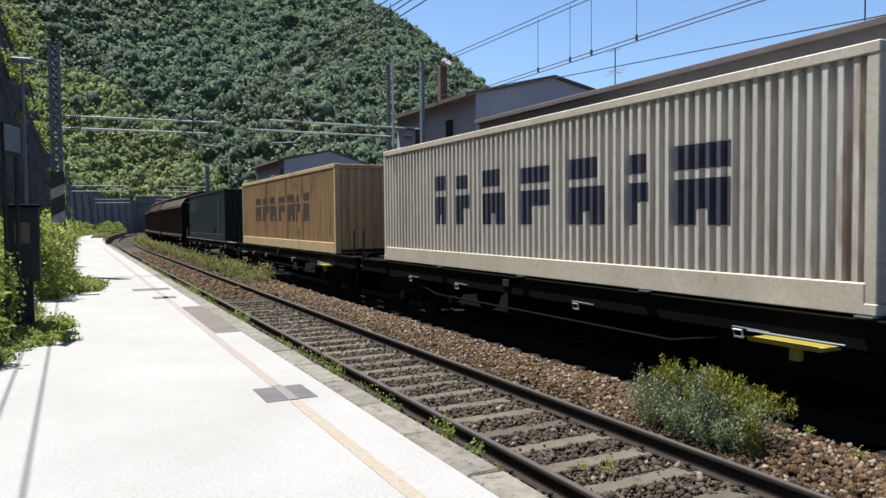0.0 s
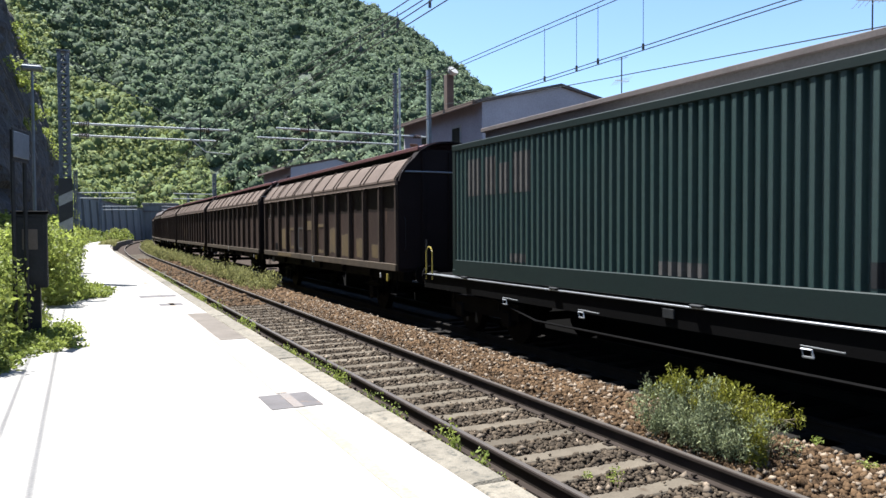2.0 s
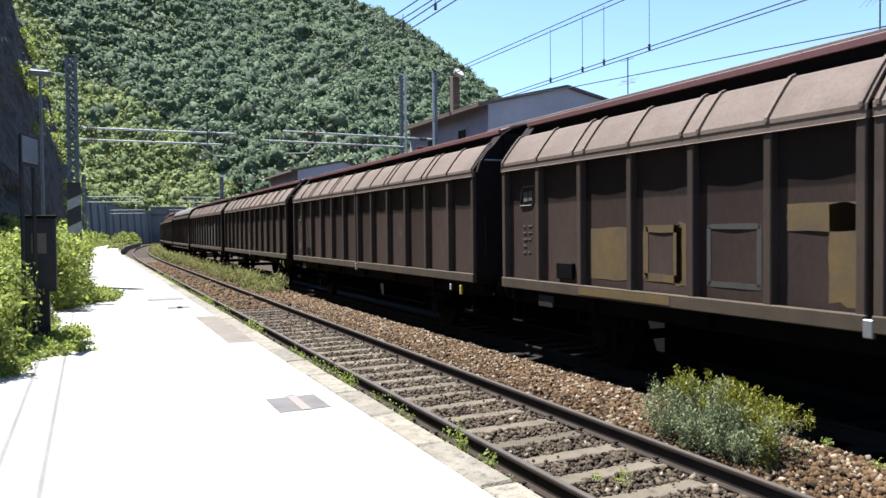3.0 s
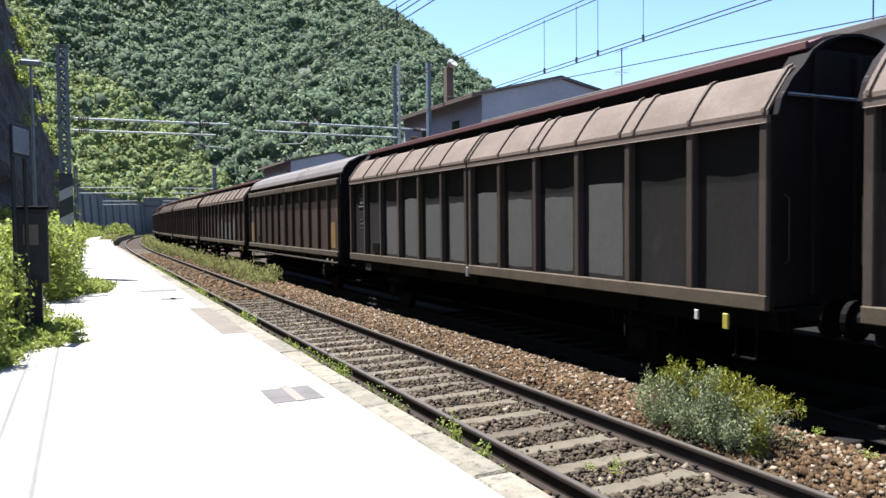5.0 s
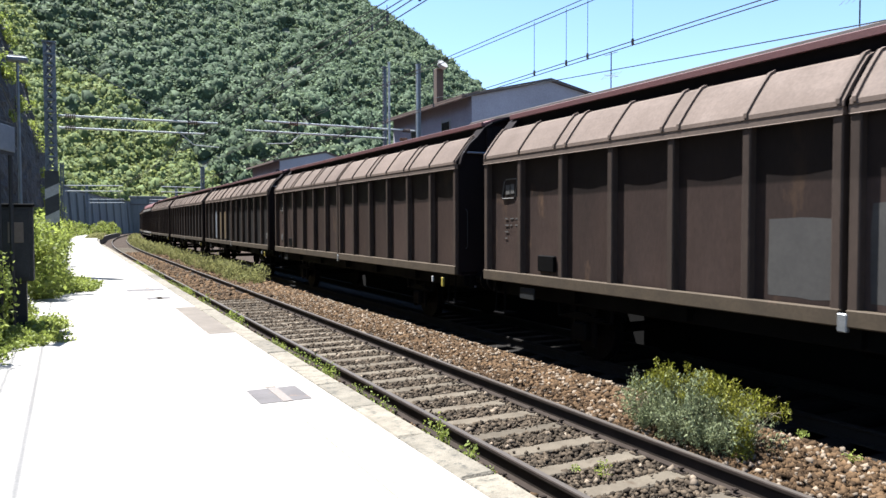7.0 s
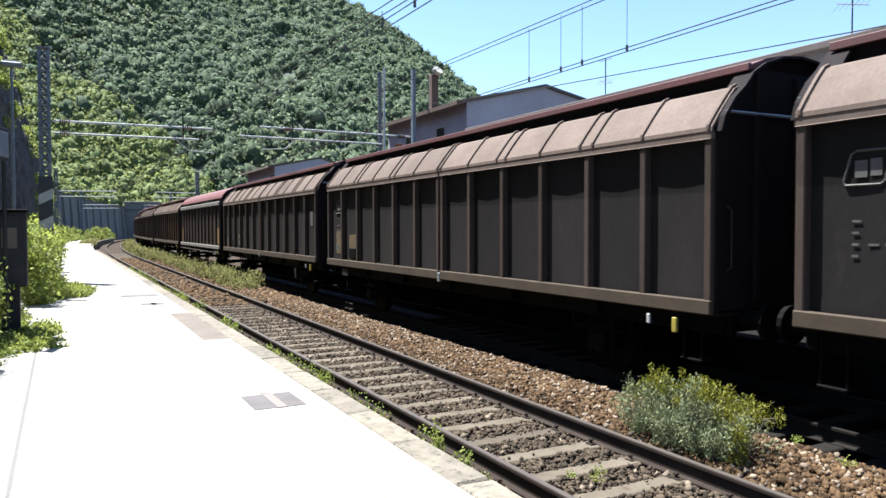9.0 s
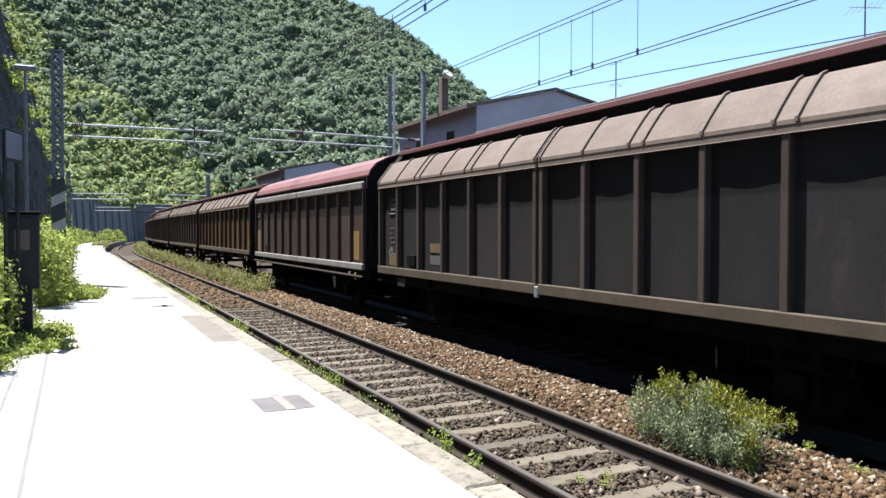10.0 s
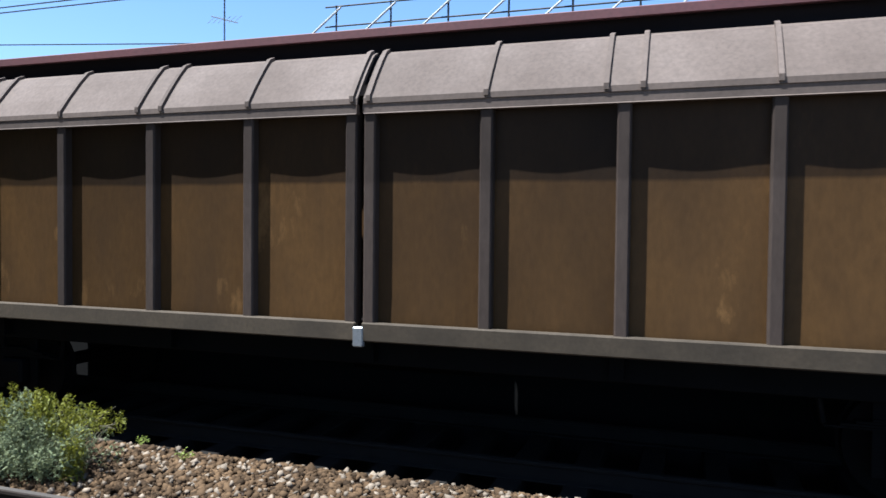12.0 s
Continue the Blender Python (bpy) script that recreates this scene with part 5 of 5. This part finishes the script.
def stencils(w, L, seed):
    """The framed badge, short bars for the small stencilled data, a ticket box, a round stamp and scuffs."""
    r = random.Random(seed)
    half = L / 2
    x = -SIDE + 0.083 if L > 13 else -SIDE + 0.074
    y = half - 0.98
    b, z = (half - 0.66, 2.64) if L < 13 else (half - 0.95, 2.5)
    ring = [(0.02, 0), (0.36, 0), (0.40, 0.03), (0.46, 0.27), (0.44, 0.32), (0.12, 0.32), (0.07, 0.29), (0.0, 0.04), (0.02, 0)]
    part("badge_frame", Shape().tube([(x, b + 0.46 - p, z + q) for p, q in ring], 0.012, 4), PALE_MARK, w, "pale slanting framed badge")
    for p, q, s, h in ((0.11, 0.07, 0.12, 0.16), (0.26, 0.08, 0.11, 0.16)):
        part("badge", Shape().box(x, x + 0.004, b + 0.46 - p - s, b + 0.46 - p, z + q, z + q + h), PALE_MARK, w)
    for i in range(r.randint(2, 5)):
        z = 2.15 - 0.11 * i
        for q in range(r.randint(1, 3)):
            b = y + 0.40 - 0.16 * q
            part("stencil_bar", Shape().box(x, x + 0.004, b - r.uniform(0.06, 0.13), b, z, z + 0.022), PALE_MARK, w)
    part("ticket_box", Shape().box(-SIDE + 0.03, -SIDE + 0.11, half - 2.05, half - 1.62, 1.33, 1.58, 0.012), IRON, w, "black ticket box")
    if r.random() < 0.6:
        s = r.choice((-half + 0.6, half - 0.6))
        st = part("round_stamp", Shape().tube([(x - 0.001, s, 1.60), (x + 0.004, s, 1.60)], 0.115, 18), PALE_MARK, w, "pale round stamp")
        part("stamp_mark", ragged(x - 0.003, s - 0.06, s + 0.06, 1.57, 1.64, seed, 0.4), BLACK_PAINT, st)


# containers
def corrugated(y0, y1, z0, z1, x, pitch, depth, offset=0.0, first=0.0):
    """A pressed steel side: flat crests and troughs in turn along y, standing from z0 to z1."""
    s = Shape()
    n = int(math.ceil((y1 - first) / pitch)) + 2
    line = []
    for i in range(-1, n):
        b = first + i * pitch
        line += [(b, depth), (b + 0.40 * pitch, depth), (b + 0.52 * pitch, 0), (b + 0.88 * pitch, 0)]
    cut = [(y0, np.interp(y0, [a for a, _ in line], [b for _, b in line]))] + [(a, b) for a, b in line if y0 < a < y1] + [(y1, np.interp(y1, [a for a, _ in line], [b for _, b in line]))]
    m = len(cut)
    vs = [(x + d - offset, y, z) for z in (z0, z1) for y, d in cut]
    return s.add(vs, [(i, i + 1, m + i + 1, m + i) for i in range(m - 1)])


def container(name, paint, rail, end_paint, label, pitch, depth, letters, letter_m, base, height=2.59, L=12.19):
    half = L / 2
    c = thing(name, label, "container", group="containers")
    x0 = -1.219
    z0, z1 = base, base + height
    part("side", corrugated(-half + 0.12, half - 0.12, z0 + 0.30, z1 - 0.10, x0 + 0.012, pitch, depth, 0, -half + 0.12), paint, c, "corrugated side")
    part("far_side", Shape().box(1.17, 1.21, -half, half, z0 + 0.1, z1 - 0.05), paint, c)
    part("bottom_rail", Shape().box(x0 - 0.01, x0 + 0.07, -half + 0.12, half - 0.12, z0, z0 + 0.31, 0.012), rail, c, "stained pale bottom rail")
    part("top_rail", Shape().box(x0 - 0.005, x0 + 0.06, -half + 0.12, half - 0.12, z1 - 0.12, z1 + 0.0, 0.012), rail, c)
    part("roof", Shape().box(-1.16, 1.16, -half + 0.05, half - 0.05, z1 - 0.06, z1 - 0.02), paint, c)
    part("floor", Shape().box(-1.16, 1.16, -half, half, z0 + 0.02, z0 + 0.12), IRON, c)
    for d in (-1, 1):
        for x in (-1.14, 1.14):
            part("corner_post", Shape().box(x - 0.08, x + 0.08, *sorted((d * half, d * (half - 0.14))), z0 + 0.1, z1 - 0.1, 0.015), rail, c)
            for z in (z0, z1 - 0.118):
                part("corner_casting", Shape().box(x - 0.088, x + 0.088, *sorted((d * (half + 0.004), d * (half - 0.178))), z, z + 0.118, 0.012), rail, c)
        e = part("end", Shape().box(-1.06, 1.06, *sorted((d * (half - 0.10), d * (half - 0.06))), z0 + 0.12, z1 - 0.1), end_paint, c, "dull end wall")
        for i in range(9):
            x = -0.97 + 0.2425 * i
            part("end_rib", Shape().box(x - 0.07, x + 0.07, *sorted((d * (half - 0.06), d * (half - 0.015))), z0 + 0.16, z1 - 0.14, 0.018), end_paint, e)
        part("end_header", Shape().box(-1.06, 1.06, *sorted((d * half, d * (half - 0.1))), z1 - 0.14, z1 - 0.02, 0.01), end_paint, c)
        part("end_sill", Shape().box(-1.06, 1.06, *sorted((d * half, d * (half - 0.1))), z0 + 0.0, z0 + 0.16, 0.01), end_paint, c)
    for a, b, lo, hi in letters:
        s = corrugated(a, b, z0 + lo, z0 + hi, x0 + 0.012, pitch, depth, 0.004, -half + 0.12)
        part("letter_block", s, letter_m, c, "dark block of the painted lettering")
    return c


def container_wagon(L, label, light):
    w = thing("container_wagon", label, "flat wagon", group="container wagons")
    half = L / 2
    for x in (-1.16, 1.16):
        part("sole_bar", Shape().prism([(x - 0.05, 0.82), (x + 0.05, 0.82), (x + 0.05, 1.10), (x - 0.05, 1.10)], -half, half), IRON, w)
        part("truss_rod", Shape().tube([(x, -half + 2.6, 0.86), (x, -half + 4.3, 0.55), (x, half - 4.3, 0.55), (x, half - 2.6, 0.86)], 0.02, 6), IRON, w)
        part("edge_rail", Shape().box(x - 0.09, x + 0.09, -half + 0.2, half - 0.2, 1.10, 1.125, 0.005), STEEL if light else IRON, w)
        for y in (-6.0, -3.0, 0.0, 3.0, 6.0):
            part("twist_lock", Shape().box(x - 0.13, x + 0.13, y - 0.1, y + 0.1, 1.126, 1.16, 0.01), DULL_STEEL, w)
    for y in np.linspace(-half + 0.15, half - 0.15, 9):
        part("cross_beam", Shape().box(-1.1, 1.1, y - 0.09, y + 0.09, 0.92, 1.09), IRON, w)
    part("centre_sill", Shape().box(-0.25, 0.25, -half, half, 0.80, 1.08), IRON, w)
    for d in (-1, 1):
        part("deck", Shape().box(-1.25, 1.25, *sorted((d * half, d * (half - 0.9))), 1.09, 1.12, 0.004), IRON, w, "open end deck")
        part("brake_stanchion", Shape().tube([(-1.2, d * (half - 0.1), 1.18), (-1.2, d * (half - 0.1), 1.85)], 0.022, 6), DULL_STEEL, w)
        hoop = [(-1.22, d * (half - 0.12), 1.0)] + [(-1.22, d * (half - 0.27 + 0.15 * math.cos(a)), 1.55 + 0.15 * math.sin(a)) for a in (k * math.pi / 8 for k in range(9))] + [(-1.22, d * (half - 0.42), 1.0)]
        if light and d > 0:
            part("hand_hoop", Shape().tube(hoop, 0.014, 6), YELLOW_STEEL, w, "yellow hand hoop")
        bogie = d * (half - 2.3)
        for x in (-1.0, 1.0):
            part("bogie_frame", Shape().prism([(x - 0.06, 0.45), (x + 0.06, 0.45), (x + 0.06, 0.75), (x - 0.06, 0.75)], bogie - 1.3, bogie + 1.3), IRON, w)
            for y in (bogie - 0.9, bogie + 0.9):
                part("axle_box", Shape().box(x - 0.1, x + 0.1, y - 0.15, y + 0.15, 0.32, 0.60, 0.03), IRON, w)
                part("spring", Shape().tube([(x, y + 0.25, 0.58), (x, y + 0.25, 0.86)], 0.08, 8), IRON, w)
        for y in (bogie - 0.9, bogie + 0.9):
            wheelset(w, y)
    if light:
        part("release_lever", Shape().box(-1.28, -1.24, -half + 2.0, -half + 2.12, 0.78, 1.0, 0.01), YELLOW_STEEL, w, "yellow brake handle")
    part("plate", Shape().box(-1.245, -1.215, 0.4, 0.6, 0.94, 1.06, 0.004), DULL_STEEL, w, "grimy data plate")
    for y in (-4.6, -1.6, 2.2, 4.4):
        ring = [(-1.27, y, 0.76), (-1.27, y + 0.12, 0.76), (-1.27, y + 0.14, 0.84), (-1.27, y + 0.02, 0.84), (-1.27, y, 0.76)]
        part("catch", Shape().tube(ring, 0.014, 5).tube([(-1.26, y - 0.34, 0.86), (-1.26, y + 0.16, 0.87)], 0.008, 5), STEEL, w, "bright steel locking catch")
    if not light:
        tray = part("folding_tray", Shape().prism([(-1.52, 0.84), (-1.48, 0.78), (-1.16, 0.78), (-1.12, 0.86), (-1.16, 0.82), (-1.46, 0.82)], -5.7, -4.85), YELLOW_STEEL, w, "yellow folding tray")
        part("tray_leg", Shape().box(-1.34, -1.26, -5.36, -5.24, 0.62, 0.78, 0.01), YELLOW_STEEL, tray)
        part("tray_bar", Shape().tube([(-1.32, -5.85, 0.86), (-1.32, -4.7, 0.86)], 0.01, 6), STEEL, tray)
    buffers(w, half)
    return w


def blocks(start, widths, gaps, lo, hi, cut0, cut1):
    """Plain block shapes in place of the lettering: an upper tier, a pale slit, and a notched lower tier."""
    out, y = [], start
    for i, (wd, gp) in enumerate(zip(widths, gaps)):
        k = 0.12 * wd * (i % 3)
        out += [(y - wd + k, y - 0.02 * (i % 2), cut1, hi - 0.04 * (i % 2))]
        mid = lo + (cut0 - lo) * (0.35 + 0.2 * (i % 2))
        out += [(y - wd, y, mid, cut0), (y - wd * 0.42, y, lo, mid)]
        if i % 2 == 0:
            out += [(y - wd, y - wd * 0.62, lo, mid)]
        y -= wd + gp
    return out


half = 6.095
WIDE = blocks(half - 2.75, (0.5, 0.55, 0.75, 0.8, 0.85, 0.45, 0.9), (0.45, 0.5, 0.5, 0.5, 0.5, 0.45, 0), 0.86, 1.84, 1.42, 1.54)
NARROW = blocks(3.83, (0.92, 0.88, 0.98, 0.92, 0.89, 0.39, 0.7), (0.33, 0.26, 0.29, 0.36, 0.28, 0.39, 0), 0.95, 1.86, 1.52, 1.60)
DECK = 1.16
BAYS = []      # (thing, place of its middle behind the first container's front, length)

boxes = (("shipping_container", WHITE_BOX, CREAM, WHITE_BOX, "white corrugated container with dark block lettering on a flat wagon", WIDE, NAVY, -15.85, DECK),
         ("shipping_container", YELLOW_BOX, YRAIL, YELLOW_BOX, "ochre-yellow corrugated container with faded block lettering", NARROW, FADED_NAVY, 0.0, DECK),
         ("shipping_container", GREEN_BOX, GREEN_DARK, GREEN_DARK, "dark green corrugated container on a long flat wagon", [], PALE_MARK, 16.0, DECK))
for nm, paint, rail, endp, lb, let, lm, u, base in boxes:
    size = 12.8 if u == 0.0 else 12.19
    c = container(nm, paint, rail, endp, lb, 0.168, 0.08, let, lm, base, L=size)
    if u == 16.0:
        for a, b, z0, z1, m, l2 in ((4.95, 5.45, 1.55, 2.25, PALE_MARK, "pale worn logo block"), (4.4, 4.85, 1.55, 2.25, PALE_MARK, "pale worn logo block"), (3.95, 4.3, 1.55, 2.1, PALE_MARK, "pale worn logo block"), (3.25, 3.85, 1.55, 2.25, PALE_MARK, "pale worn logo block"), (3.4, 3.9, 0.35, 0.5, PALE_MARK, "small grey plate"),
                                    (-0.6, 0.3, 0.32, 0.5, PALE_MARK, "small grey plate"), (-3.6, -2.6, 0.35, 0.6, DULL_STEEL, "faint stencilled patch")):
            part("marking", corrugated(a, b, base + z0, base + z1, -1.207, 0.168, 0.08, 0.005, -6.095 + 0.12), m, c, l2)
        part("door_post", Shape().box(-1.235, -1.17, -4.6, -4.35, base + 0.2, base + 2.5, 0.02), GREEN_BOX, c)
    BAYS.append((c, u + size / 2 + (1.1 if u > 10 else 0), size))
    lo = -17.7 if u < 0 else (-1.85 if u < 10 else 14.1)
    ln = 15.35 if u < 10 else 15.9
    w = container_wagon(ln, "black container flat wagon with bright trussed edge" if u > 10 else "black container flat wagon under a container", u > 10)
    BAYS.append((w, u + 6.095 + (0.62 if u > 10 else 0), ln))

first, L1 = bay_wagon()
grey, L2 = flat_wagon(GREY_ROOF, SILL, "brown sliding-wall goods wagon with a dusty grey barrel roof")
red, L2 = flat_wagon(RED_ROOF, PALE_FRAME, "brown sliding-wall goods wagon with a faded red barrel roof")
GAP, P1, P2, U0 = 1.0, 14.57, 13.30, 31.30
u = U0
for i in range(17):
    if i in (4, 10):
        ob, ln, step = (grey if i == 4 else red), L2, P2
    else:
        ob, ln, step = (first if i == 0 else copy_thing(first, Matrix())), L1, P1
    BAYS.append((ob, u + step / 2, ln))
    u += step
WAGONS = [b[0] for b in BAYS[6:]]
for i, (ob, _, ln) in enumerate(BAYS[6:]):
    stencils(ob, ln, i)

# what sets single wagons apart
def sprayed(w, y0, y1, z0, z1, m=None, thick=0.11):
    """A hollow sprayed shape: four ragged strokes round an open middle."""
    for a, b, c, d in ((y0, y1, z1 - thick, z1), (y0, y1, z0, z0 + thick), (y0, y0 + thick, z0, z1), (y1 - thick, y1, z0, z1)):
        mark(w, "sprayed_stroke", a, b, c, d, m or GOLD_PAINT, "sprayed yellow graffiti stroke", 0.25)


W = WAGONS[0]
mark(W, "sprayed_letter", 3.5, 4.38, 1.5, 2.28, GOLD_PAINT, "solid sprayed yellow graffiti block", 0.12)
sprayed(W, 2.5, 3.22, 1.55, 2.3)
mark(W, "sprayed_letter", 2.42, 2.66, 1.5, 2.34, GOLD_PAINT, "sprayed yellow graffiti block", 0.15)
sprayed(W, 1.3, 2.1, 1.55, 2.3, SCUFF, 0.07)
mark(W, "sprayed_letter", 0.08, 0.5, 1.45, 2.5, GOLD_PAINT, "sprayed yellow graffiti block", 0.15)
mark(W, "sprayed_letter", 0.08, 1.0, 2.2, 2.5, GOLD_PAINT, "sprayed yellow graffiti bar", 0.12)
sprayed(W, -0.95, -0.15, 1.5, 2.4)
mark(W, "sprayed_letter", -2.1, -1.4, 1.5, 2.3, GOLD_PAINT, "sprayed yellow graffiti block", 0.2)
part("sprayed_edge", Shape().box(-SIDE - 0.034, -SIDE - 0.029, 2.6, 4.5, 1.13, 1.24), GOLD_PAINT, W, "yellow overspray on the bottom rail")
for y0, y1, z0, z1 in ((-3.3, -2.5, 1.46, 2.1), (-4.4, -3.75, 1.46, 2.0), (-5.5, -4.9, 1.5, 1.85)):
    mark(W, "sprayed_patch", y0, y1, z0, z1, GOLD_PAINT, "ragged gold sprayed patch", 0.15)
sprayed(WAGONS[2], 2.4, 3.2, 1.55, 2.25, None, 0.08)
sprayed(WAGONS[2], 1.35, 2.05, 1.55, 2.3, None, 0.08)
mark(WAGONS[2], "sprayed_letter", 0.25, 0.75, 1.5, 2.2, GOLD_PAINT, "sprayed yellow graffiti block", 0.2)
sprayed(WAGONS[2], -0.95, -0.2, 1.5, 2.3, SCUFF, 0.07)
for k, i0, i1, top in ((3, 2, 10, 2.62), (5, 5, 10, 2.3)):
    for i in range(i0, i1):
        y = 6.755 - 1.125 * (i + 1)
        mark(WAGONS[k], "chalky_patch", y + 0.17, y + 0.93, 1.46, top + 0.15 * (i % 3 == 0), PALE_DUST, "chalky dust on the lower panel", 0.05)
for k, y0, y1, z0, z1, m, lb in ((7, 3.5, 4.35, 1.46, 2.9, PALE_BLUE, "bleached pale blue panel"), (7, 2.35, 3.2, 1.46, 2.8, GOLD_PAINT, "bleached yellow panel"),
                                 (7, 1.25, 2.1, 1.46, 2.8, GOLD_PAINT, "bleached yellow panel"),
                                 (8, 4.6, 5.3, 1.5, 2.1, GOLD_PAINT, "orange sprayed patch"), (8, 5.8, 6.3, 1.55, 2.2, GOLD_PAINT, "orange sprayed patch"),
                                 (9, -6.2, -5.95, 2.3, 2.75, PALE_DUST, "white sprayed mark"), (9, 5.7, 6.3, 1.45, 1.75, GOLD_PAINT, "orange sprayed patch"),
                                 (9, 3.55, 4.1, 1.55, 1.75, PALE_DUST, "pale label patch"), (9, 3.55, 4.1, 1.8, 2.0, GOLD_PAINT, "pale label patch")):
    mark(WAGONS[k], "painted_patch", y0, y1, z0, z1, m, lb, 0.1)
def repaint(w, material):
    """Give the panels of one wagon another paint."""
    made = {}
    for o in w.children_recursive:
        if o.name.startswith("panel"):
            key = o.data.name
            if key not in made:
                made[key] = o.data.copy()
                made[key].materials[0] = material
            o.data = made[key]


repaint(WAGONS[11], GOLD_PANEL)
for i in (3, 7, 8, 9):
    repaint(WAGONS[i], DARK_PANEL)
tagged(WAGONS[11], "golden-brown weathered sliding-wall goods wagon rolling past")

# ---- motion of the train ----
V0, Y0, SLOW = 18.19, 20.15, 0.060


def front(t):
    """Where the first container's front stands up the line at t seconds."""
    return Y0 - V0 * t + SLOW * t * t / 2


def motions():
    times = [0.5 * i for i in range(25)]
    for ob, u, ln in BAYS:
        rows = []
        for t in times:
            s = front(t) + u
            a, b = along(TRACKS[1], s - 0.33 * ln), along(TRACKS[1], s + 0.33 * ln)
            rows.append((t, pose((a[0] + b[0]) / 2, (a[1] + b[1]) / 2, 0, 0, 0, -math.degrees(math.atan2(b[0] - a[0], b[1] - a[1])))))
        walk(ob, rows)
        for ax in [c for c in ob.children if c.name.startswith("wheelset")]:
            y = ax.location.y
            spin = []
            for i in range(361):
                t = i / 30
                d = front(t) - Y0
                spin.append((t, pose(0, y, 0.46) @ Matrix.Rotation(-d / 0.46, 4, "X")))
            walk(ax, spin)


motions()
